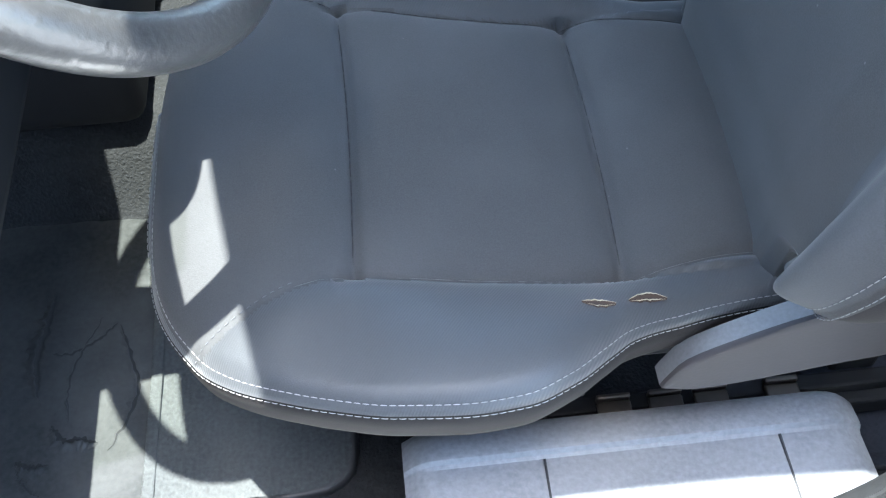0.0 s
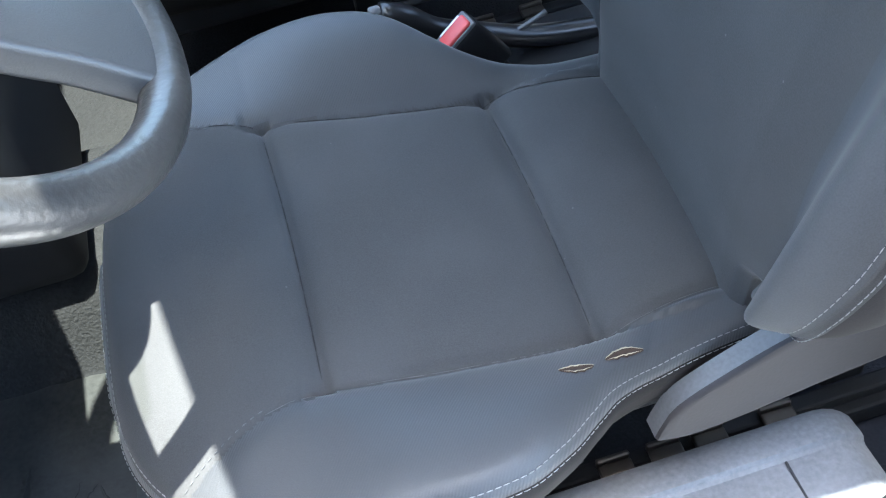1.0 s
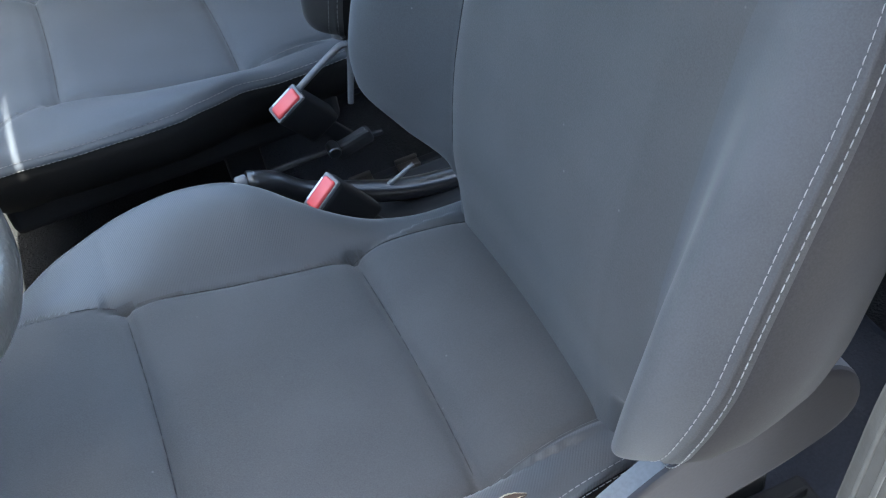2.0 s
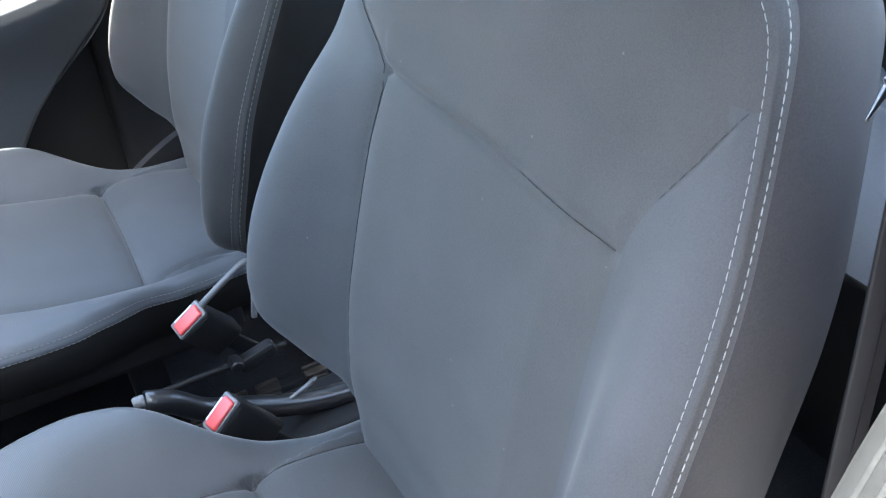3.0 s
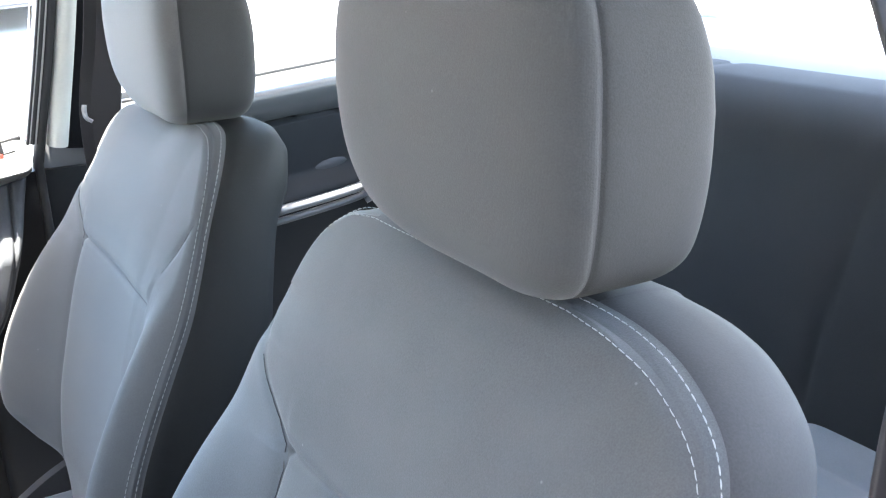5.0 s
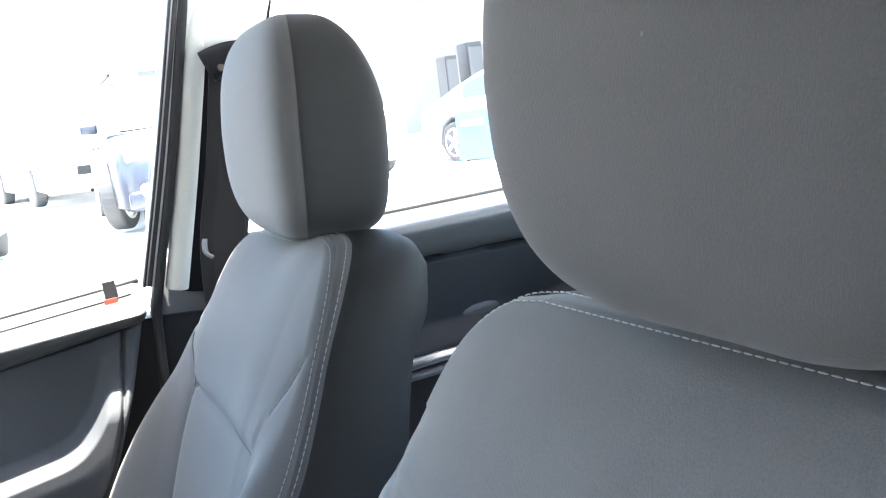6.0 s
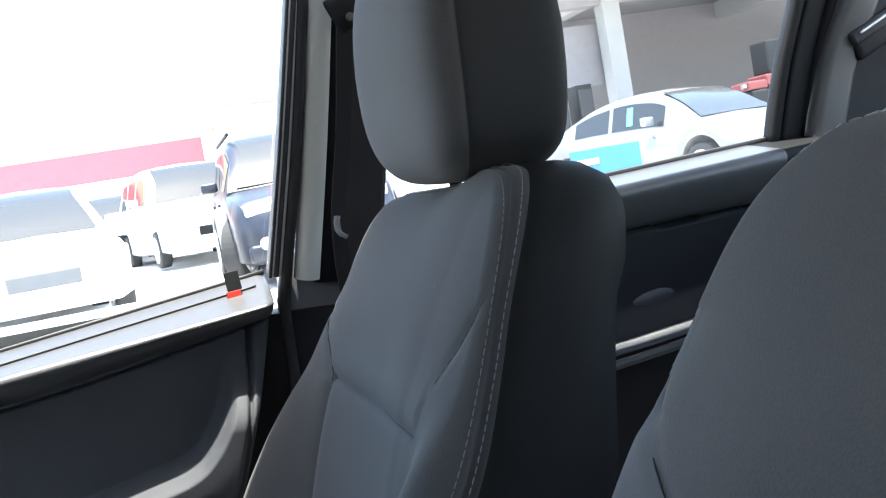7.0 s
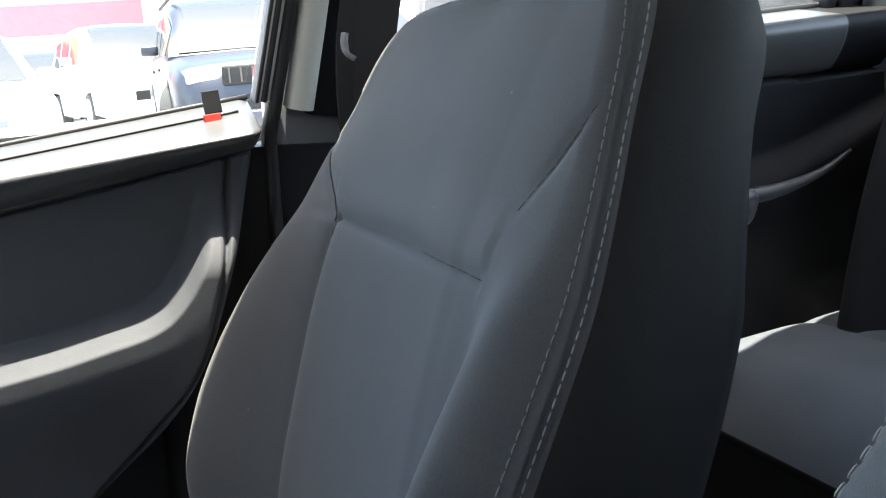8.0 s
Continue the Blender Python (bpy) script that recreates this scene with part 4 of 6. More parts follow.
pillar([(0.815, 1.050, 0.99), (0.843, 1.033, 1.10), (0.879, 1.0, 1.20), (0.930, 0.96, 1.36)], 0.050, 0.035, TRIM, "trim_quarter_far", "grey plastic cover beside the rear door frame", 0.012)
pillar([(0.885, 1.055, 0.98), (0.922, 1.045, 1.10), (0.965, 1.012, 1.20), (1.02, 0.97, 1.36)], 0.13, 0.035, BLACK_PLASTIC, "trim_rear_post_far", "black plastic cover of the rear post", 0.012)
pillar([(-0.461 + 0.172 * d * d, MID + d, 1.372) for d in np.linspace(-0.67, 0.60, 10)], 0.07, 0.05, HEADLINER, "trim_header", "pale header over the windscreen", 0.010, up=(0, 0, 1))
slab("wall_rear", (0.05, 1.46, 0.9), (1.32, MID, 0.55), BLACK_PLASTIC, "dark rear bulkhead behind the bench")
slab("trim_parcel_shelf", (0.48, 1.36, 0.025), (1.10, MID, 0.985), INSERT, "dark cloth parcel shelf under the rear window")
slab("trim_rear_header", (0.06, 1.12, 0.05), (1.02, MID, 1.37), HEADLINER, "pale header over the rear window")

# dashboard, firewall and front
def dashboard():
    dash = thing("dashboard", (0, 0, 0), "dark grained plastic dashboard across the front", "dashboard")
    v, f = sweep([(-0.89, -0.33, 0.78), (-0.86, 0.0, 0.79), (-0.87, 0.7, 0.79), (-0.89, 1.03, 0.78)], rounded(0.42, 0.28, 0.07, 5), 24, up=(0, 0, 1))
    top = piece("dash_top", v, f, DARK_TRIM, dash)
    top.data.set_sharp_from_angle(angle=radians(50))
    part("binnacle", box((0.20, 0.38, 0.14), (-0.755, 0.0, 0.93), 0.04, 3), DARK_TRIM, dash, smooth=True)
    part("lower_panel", box((0.34, 0.52, 0.34), (-0.825, 0.0, 0.64), 0.03, 3), BLACK_PLASTIC, dash, smooth=True)
    part("glove_box", box((0.20, 0.46, 0.22), (-0.79, 0.72, 0.64), 0.03, 3), DARK_TRIM, dash, smooth=True)
    part("centre_console", box((0.50, 0.27, 0.44), (-0.84, MID + 0.01, 0.54), 0.025, 3), BLACK_PLASTIC, dash, smooth=True)
    return dash


dashboard()
for px, py, nm in ((-0.93, -0.10, "clutch_pedal"), (-0.93, 0.02, "brake_pedal"), (-0.93, 0.12, "throttle_pedal")):
    pedal = thing(nm, (px, py, 0.34), "black rubber foot pedal hanging under the dashboard", "pedal", "pedals")
    part("pad", box((0.02, 0.06, 0.07), (0, 0, 0), 0.006, turn=Euler((0, radians(-25), 0))), RUBBER, pedal)
    part("arm", box((0.014, 0.012, 0.24), (-0.035, 0, 0.13), 0.003, turn=Euler((0, radians(-12), 0))), BLACK_PLASTIC, pedal)
slab("wall_front", (0.04, 1.46, 0.8), (-1.27, MID, 0.55), BLACK_PLASTIC, "dark firewall at the front of the cabin")
slab("bonnet_panel", (1.0, 1.40, 0.04), (-1.78, MID, 0.90), PAINT_SILVER, "silver painted bonnet", 0.02)


def windscreen():
    ob = thing("windscreen", (0, 0, 0), "clear curved windscreen in front of the dashboard", "windscreen", kind="structure")
    V = [(-0.48, MID - 0.54, 1.365), (-0.48, MID + 0.54, 1.365), (-1.18, MID + 0.66, 0.93), (-1.18, MID - 0.66, 0.93)]
    V += [(x - 0.003, y, z - 0.004) for x, y, z in V]
    piece("pane", V, [(0, 1, 2, 3), (4, 5, 6, 7), (0, 1, 5, 4), (1, 2, 6, 5), (2, 3, 7, 6), (3, 0, 4, 7)], SCREEN_GLASS, ob, smooth=False)
    return ob


windscreen()


# ---- doors on the far side ----
door_rear_edge = curve_of([(0.30, -0.30), (0.45, -0.26), (0.56, -0.19), (0.607, -0.139), (0.661, -0.075), (0.716, -0.036), (0.80, -0.002), (0.893, 0.034), (0.942, 0.045)])
arm_crest = curve_of([(-0.98, 0.66), (-0.5, 0.700), (-0.30, 0.722), (-0.212, 0.734), (-0.165, 0.740), (-0.116, 0.749), (-0.086, 0.755), (-0.065, 0.764), (-0.048, 0.779), (-0.034, 0.797), (-0.022, 0.820), (-0.014, 0.845), (-0.008, 0.875), (-0.004, 0.91), (0.05, 1.40)])
panel_seam = curve_of([(0.30, -0.30), (0.609, -0.144), (0.646, -0.104), (0.716, -0.041), (0.762, -0.022), (0.835, -0.001), (0.898, 0.010), (0.96, 0.018)])


def front_door():
    door = thing("passenger_door", (0, 0, 0), "closed front door with dark grained panel and moulded armrest pocket", "car door", kind="structure")
    rows, cols = 300, 280
    v = np.concatenate([np.linspace(0, 0.55, 50, endpoint=False), np.linspace(0.55, 1, rows - 50)])
    q = np.linspace(0, 1, cols)**0.5
    Vv, Q = np.meshgrid(v, q, indexing="ij")
    edge_top = 0.045
    X = -0.98 + (edge_top + 0.98) * Q
    for _ in range(3):
        glass = 0.946 + 0.108 * (X + 0.086)
        Z = 0.30 + Vv * (glass - 0.30)
        X = -0.98 + (door_rear_edge(np.minimum(Z, 0.942)) + 0.98) * Q
    top_edge = 0.921 + 0.077 * (X + 0.092)
    foot = np.where(X > -0.2, 0.893 + 0.15 * (X + 0.096), 0.8774 + 0.09 * (X + 0.2))
    # armrest pocket below the shoulder
    slope = np.gradient(arm_crest(np.linspace(-0.98, 0.05, 800)), 1.03 / 799)
    incline = np.interp(X, np.linspace(-0.98, 0.05, 800), slope)
    s = (Z - arm_crest(X)) / np.sqrt(1 + incline**2)
    proud = 1 - smoothstep((Z - 0.800) / 0.085)
    Y = 1.038 - 0.053 * proud * (1 - smoothstep((s + 0.002) / 0.026)) + 0.030 * smoothstep((-s - 0.012) / 0.12)
    # the shoulder under the window and its flat top
    w = (Z - foot) / (top_edge - foot)
    front = 0.998 + 0.030 * np.clip(1 - w / 0.85, 0, 1)**1.8 + 0.004 * np.clip((w - 0.8) / 0.2, 0, 1)**2
    u = np.clip((Z - top_edge) / (glass - top_edge), 0, 1)
    over = 1.002 + 0.082 * u**0.95
    Y = np.where(Z > top_edge, over, np.where(Z > foot, front, Y))
    blend = smoothstep((Z - foot + 0.004) / 0.007)
    Y = np.where((Z <= foot + 0.003) & (Z > foot - 0.004), (1.045 * (1 - blend) + 1.020 * blend), Y)
    # joint of the panel near its rear edge
    gap = np.abs(X - panel_seam(Z))
    Y = Y + np.where(Z < foot, 0.010 * np.exp(-(gap / 0.0026)**2), 0)
    edge = np.clip((door_rear_edge(np.minimum(Z, 0.942)) - X) / 0.012, 0, 1)
    Y = Y + 0.012 * (1 - edge)**2
    z = Z[:, -1]
    V = np.stack([X, Y, Z], -1).reshape(-1, 3)
    F = grid_faces(rows, cols)
    slot = [int(b) for b in ((Z - foot)[:-1, :-1] < 0).ravel()]
    n = len(V)
    back = [(x, 1.12, zz) for x, zz in ((-0.98, 0.30), (float(door_rear_edge(0.30)), 0.30), (0.045, 0.942), (-0.98, 0.942))]
    rim = [i * cols + cols - 1 for i in range(rows)]
    rb = [n + 4 + i for i in range(rows)]
    V = np.concatenate([V, back, [(X[i, -1], 1.10, z[i]) for i in range(rows)]])
    F += [(n, n + 1, n + 2, n + 3)] + [(rim[i], rim[i + 1], rb[i + 1], rb[i]) for i in range(rows - 1)]
    slot += [0] * rows
    piece("door_panel", V, F, [TRIM, INSERT], door, slots=slot)
    v, f = sweep([(-0.98, 1.087, 0.850), (-0.25, 1.087, 0.929), (0.045, 1.087, 0.961)], rounded(0.008, 0.006, 0.002), 30)
    piece("window_seal", v, f, RUBBER, door, "black rubber window seal")
    line = []
    for x in np.linspace(-0.32, 0.03, 18):
        gl, te = 0.946 + 0.108 * (x + 0.086), 0.921 + 0.077 * (x + 0.092)
        line.append((x, 1.002 + 0.082 * ((gl - 0.011 - te) / (gl - te))**0.95, gl - 0.0098))
    v, f = sweep(line, rounded(0.0030, 0.0022, 0.0009), 40)
    piece("ledge_joint", v, f, RUBBER, door, "thin dark joint in the ledge")
    V = [(-0.80, 1.095, 0.865), (0.05, 1.095, 0.958), (0.125, 0.985, 1.345), (-0.36, 0.985, 1.345)]
    V += [(x, y + 0.004, zz) for x, y, zz in V]
    g = piece("window_pane", V, [(0, 1, 2, 3), (4, 5, 6, 7), (0, 1, 5, 4), (1, 2, 6, 5), (2, 3, 7, 6), (3, 0, 4, 7)], GLASS, door, smooth=False)
    g.visible_shadow = False
    part("outer_skin", box((1.02, 0.03, 0.66), (-0.46, 1.150, 0.62), 0.012), PAINT_SILVER, door)
    return door


front_door()


def lock_tab():
    """The small black and red flag standing at the top of the door."""
    ob = thing("lock_tab", (0, 0, 0), "small black and red plastic tab standing on the door top", "tab")
    turn = Euler((radians(-6), radians(-4), 0))
    part("black_half", box((0.0165, 0.006, 0.0225), (0.0048, 1.0478, 0.9595), 0.0012, turn=turn), BLACK_PLASTIC, ob)
    part("red_half", box((0.0162, 0.0062, 0.0095), (0.0037, 1.0462, 0.9438), 0.001, turn=turn), RED_TAB, ob, "orange-red lower half")
    part("base", box((0.016, 0.008, 0.006), (0.0035, 1.046, 0.9375), 0.001), BLACK_PLASTIC, ob)
    return ob


lock_tab()


def rear_door():
    door = thing("rear_door", (0, 0, 0), "closed rear door with dark panel and moulded pull handle", "car door", kind="structure")
    rows, cols = 200, 150
    z = np.linspace(0.32, 0.998, rows)
    x = np.linspace(0.195, 0.80, cols)
    Z, X = np.meshgrid(z, x, indexing="ij")
    glass = 0.999 + 0.04 * (X - 0.497)
    Z = 0.32 + (Z - 0.32) / (0.998 - 0.32) * (glass - 0.32)
    top_edge, foot = glass - 0.012, 0.930 + 0.01 * (X - 0.5)
    arm = curve_of([(0.19, 0.790), (0.50, 0.799), (0.58, 0.804), (0.64, 0.812), (0.70, 0.829), (0.80, 0.865)])(X)
    s = Z - arm
    Y = 1.030 - 0.020 * (1 - smoothstep(s / 0.040)) + 0.020 * smoothstep((-s - 0.012) / 0.12)
    w = (Z - foot) / (top_edge - foot)
    front = 0.998 + 0.034 * np.clip(1 - w / 0.85, 0, 1)**1.8 + 0.005 * np.clip((w - 0.8) / 0.2, 0, 1)**2
    u = np.clip((Z - top_edge) / (glass - top_edge), 0, 1)
    Y = np.where(Z > top_edge, 1.003 + 0.081 * u, np.where(Z > foot, front, Y))
    Y = np.where((Z <= foot) & (Z > foot - 0.005), 1.050, Y)
    Y = Y + np.where(X > 0.722, 0.006, 0) * (Z > foot)
    up = Z - foot
    V = np.stack([X, Y, Z], -1).reshape(-1, 3)
    F = grid_faces(rows, cols)
    cu = ((up[:-1, :-1] + up[1:, 1:]) / 2)
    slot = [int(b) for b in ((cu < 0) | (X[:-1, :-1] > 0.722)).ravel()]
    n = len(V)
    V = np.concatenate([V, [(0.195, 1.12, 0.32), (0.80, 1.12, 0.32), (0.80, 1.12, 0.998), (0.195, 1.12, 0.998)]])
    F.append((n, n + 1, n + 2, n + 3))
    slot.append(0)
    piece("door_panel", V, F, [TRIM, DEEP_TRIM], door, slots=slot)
    v, f = sweep([(0.36, 0.992, 0.786), (0.40, 0.976, 0.795), (0.47, 0.970, 0.801), (0.53, 0.970, 0.806), (0.558, 0.974, 0.809), (0.568, 0.982, 0.800), (0.566, 0.99, 0.782), (0.556, 0.995, 0.775)], ring_section(0.0078, 14), 60)
    piece("pull_handle", v, f, LEDGE, door, "rounded satin plastic pull handle")
    v, f = sweep([(0.566, 0.985, 0.806), (0.60, 0.984, 0.808), (0.64, 0.988, 0.814), (0.68, 0.994, 0.823), (0.725, 1.004, 0.840)], ring_section(0.010, 14), 40, taper=lambda u: 1 - 0.8 * u)
    piece("handle_bridge", v, f, TRIM, door, "satin curved end of the armrest")
    v, f = sweep([(0.36, 0.998, 0.768), (0.42, 0.986, 0.775), (0.50, 0.983, 0.782), (0.548, 0.986, 0.787), (0.562, 0.992, 0.793)], ring_section(0.006, 12), 40)
    piece("lower_grip", v, f, TRIM, door, "grey lower edge of the pull handle")
    cup = bmesh.new()
    bmesh.ops.create_uvsphere(cup, u_segments=28, v_segments=12, radius=1, matrix=Matrix.Translation((0.515, 1.040, 0.838)) @ Matrix.Rotation(radians(-6), 4, "Y") @ Matrix.Diagonal((0.058, 0.012, 0.020, 1)))
    part("latch_cup", cup, RUBBER, door, "black oval latch recess", smooth=True)
    v, f = sweep([(0.20, 1.087, 0.9885), (0.50, 1.087, 1.001), (0.80, 1.087, 1.013)], rounded(0.008, 0.007, 0.002), 30)
    piece("window_seal", v, f, RUBBER, door, "black rubber window seal")
    for dx, w, mat, nm in ((0.0, 0.014, BLACK_PLASTIC, "frame"), (0.022, 0.030, BLACK_PLASTIC, "quarter_panel"), (0.055, 0.030, BLACK_PLASTIC, "rear_frame")):
        v, f = sweep([(0.755 + dx, 1.082 - dx * 0.2, 1.00), (0.775 + dx, 1.062 - dx * 0.2, 1.10), (0.80 + dx, 1.035 - dx * 0.2, 1.20), (0.835 + dx, 0.99 - dx * 0.2, 1.36)], rounded(w, 0.028, 0.006), 24, up=(0, 1, 0))
        piece(nm, v, f, mat, door, "black window frame")
    V = [(0.23, 1.093, 0.97), (0.76, 1.093, 1.00), (0.84, 0.985, 1.345), (0.27, 0.985, 1.345)]
    V += [(a, b + 0.004, c) for a, b, c in V]
    # Unseen frame added here, set inward to keep the sun off the armrest.
    v, f = sweep([(0.24, 0.955, 1.362), (0.50, 0.952, 1.366), (0.88, 0.952, 1.360)], rounded(0.062, 0.022, 0.006), 12)
    piece("top_frame", v, f, BLACK_PLASTIC, door, "black window frame")
    g = piece("window_pane", V, [(0, 1, 2, 3), (4, 5, 6, 7), (0, 1, 5, 4), (1, 2, 6, 5), (2, 3, 7, 6), (3, 0, 4, 7)], GLASS, door, smooth=False)
    g.visible_shadow = False
    part("outer_skin", box((0.66, 0.03, 0.66), (0.50, 1.150, 0.64), 0.012), PAINT_SILVER, door)
    return door


rear_door()
slab("wall_rear_quarter_far", (0.46, 0.10, 0.80), (1.04, 1.045, 0.58), BLACK_PLASTIC, "dark rear quarter trim beside the bench", 0.03)
slab("wall_rear_quarter_near", (0.46, 0.10, 0.80), (1.04, -0.345, 0.58), BLACK_PLASTIC, "dark rear quarter trim beside the bench", 0.03)
slab("wall_rear_door_near", (0.62, 0.06, 0.66), (0.50, -0.375, 0.65), TRIM, "dark panel of the closed rear door", 0.025)


# ---- rear bench ----
def bench():
    ob = thing("rear_bench", (0, 0, 0), "dark blue-grey fabric rear bench with stitched front edge", "rear bench")
    xs, ys = np.linspace(0.43, 0.82, 70), np.linspace(-0.24, 0.972, 150)
    X, Y = np.meshgrid(xs, ys, indexing="ij")
    dx, dy = np.clip((X - 0.43) / 0.09, 0, 1), np.clip(np.minimum(Y + 0.24, 0.972 - Y) / 0.05, 0, 1)
    Z = 0.655 + 0.015 * (X - 0.45) / 0.2 - 0.05 * (1 - dx)**2.2 - 0.012 * (1 - dy)**2
    for y0 in (0.14, 0.56):
        Z = Z + groove(np.abs(Y - y0 - 0.10 * (X - 0.45)), 0.004, 0.004, 0.003, 0.016)
    Z = Z + groove(np.abs(X - 0.62), 0.003, 0.004, 0.003, 0.016)
    V = np.stack([X, Y, Z], -1).reshape(-1, 3)
    F = grid_faces(70, 150)
    loop = [j for j in range(150)]
    n = len(V)
    skirt = np.concatenate([np.stack([np.full(150, 0.43) + o, ys, Z[0] - d], -1) for d, o in ((0.004, -0.003), (0.010, -0.001), (0.05, 0.003), (0.12, 0.02), (0.30, 0.04))])
    V = np.concatenate([V, skirt])
    prev = loop
    for k in range(5):
        now = [n + 150 * k + j for j in range(150)]
        F += [(prev[j], prev[j + 1], now[j + 1], now[j]) for j in range(149)]
        prev = now
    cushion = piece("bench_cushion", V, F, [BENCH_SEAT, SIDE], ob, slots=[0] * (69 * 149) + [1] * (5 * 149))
    m = V[:150] + np.array([0.010, 0, 0.0])
    m[:, 2] = Z[1] + 0.0006
    stitches("stitching", m, np.tile([-0.5, 0, 1.0], (150, 1)), cushion, GREY_THREAD, label="grey thread stitching", length=0.006, gap=0.005, r=0.0007)
    # backrest, leaning
    ss, ys = np.linspace(0, 0.46, 70), np.linspace(-0.255, 0.955, 150)
    S, Y = np.meshgrid(ss, ys, indexing="ij")
    e = np.clip(np.minimum(Y + 0.255, 0.955 - Y) / 0.06, 0, 1)
    D = 0.05 * (1 - (1 - np.clip((0.46 - S) / 0.07, 0, 1))**2) + 0.02 * np.sin(S / 0.46 * math.pi) - 0.05 * (1 - e)**2.5 + 0.055 * np.exp(-((np.abs(Y - 0.35) - 0.55) / 0.06)**2) * smoothstep((0.46 - S) / 0.12)
    for y0 in (0.16, 0.54):
        D = D + groove(np.abs(Y - y0 - 0.06 * (0.4 - S)), 0.004, 0.004, 0.003, 0.016)
    a = radians(19)
    X, Z = 0.705 + S * math.sin(a) - D * math.cos(a), 0.570 + S * math.cos(a) + D * math.sin(a)
    V = np.stack([X, Y, Z], -1).reshape(-1, 3)
    F = grid_faces(70, 150)
    n = len(V)
    V = np.concatenate([V, [(X[0, 0] + 0.12, -0.255, 0.56), (X[0, 0] + 0.12, 0.955, 0.56)], [(x + 0.14, y, z - 0.01) for x, y, z in zip(X[-1], Y[-1], Z[-1])]])
    F += [(69 * 150 + j, 69 * 150 + j + 1, n + 2 + j + 1, n + 2 + j) for j in range(149)]
    F.append((n, n + 1, n + 2 + 149, n + 2))
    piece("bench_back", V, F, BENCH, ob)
    return ob


bench()


# ---- steering wheel ----
def steering_wheel():
    ob = thing("steering_wheel", (-0.517, -0.02, 0.887), "worn dark leather steering wheel with scuffed glossy rim", "steering wheel")
    ob.rotation_euler = (0, radians(90 - 43), 0)
    R, n, k = 0.184, 120, 20
    V, F = [], []
    for i in range(n):
        a = 2 * math.pi * i / n
        thick = 1 + 0.07 * (math.exp(-((math.degrees(a) % 180 - 65) / 14)**2))
        for j in range(k):
            b = 2 * math.pi * j / k
            rr = R + 0.0165 * thick * math.cos(b)
            V.append((rr * math.cos(a), rr * math.sin(a), 0.0185 * thick * math.sin(b)))
    for i in range(n):
        F += [(i * k + j, i * k + (j + 1) % k, ((i + 1) % n) * k + (j + 1) % k, ((i + 1) % n) * k + j) for j in range(k)]
    piece("rim", V, F, LEATHER, ob)
    # local x points down along the wheel, y to the car's far side
    pad = bmesh.new()
    bmesh.ops.create_uvsphere(pad, u_segments=40, v_segments=20, radius=1)
    for v in pad.verts:
        x, y, z = v.co
        f = lambda w, e: math.copysign(abs(w)**e, w)
        v.co = Vector((0.063 * f(x, 0.6), 0.088 * f(y, 0.6), 0.034 * f(z, 0.7) - 0.012))
    part("airbag_pad", pad, TRIM, ob, "dark grained centre pad", smooth=True)
    v, f = sweep([(0.02, 0.040, -0.020), (0.08, 0.046, -0.012), (0.12, 0.050, -0.006), (0.178, 0.052, 0.0)], rounded(0.145, 0.026, 0.006), 24, up=(0, 0, 1))
    piece("spoke", v, f, TRIM, ob, "wide dark lower spoke")
    for ang in (-90, 90):
        a = radians(ang)
        c, s = math.cos(a), math.sin(a)
        v, f = sweep([(0.05 * c - 0.010, 0.05 * s, -0.018), (0.11 * c - 0.004, 0.11 * s, -0.014), (0.170 * c + 0.004, 0.170 * s, -0.004)], rounded(0.090, 0.020, 0.008), 16, up=(0, 0, 1))
        piece("spoke", v, f, DARK_TRIM, ob, "dark plastic spoke cover")
    column = bmesh.new()
    bmesh.ops.create_cone(column, cap_ends=True, segments=28, radius1=0.075, radius2=0.055, depth=0.32, matrix=Matrix.Translation((0.03, 0, -0.21)))
    part("column_cover", column, BLACK_PLASTIC, ob, smooth=True)
    return ob


steering_wheel()


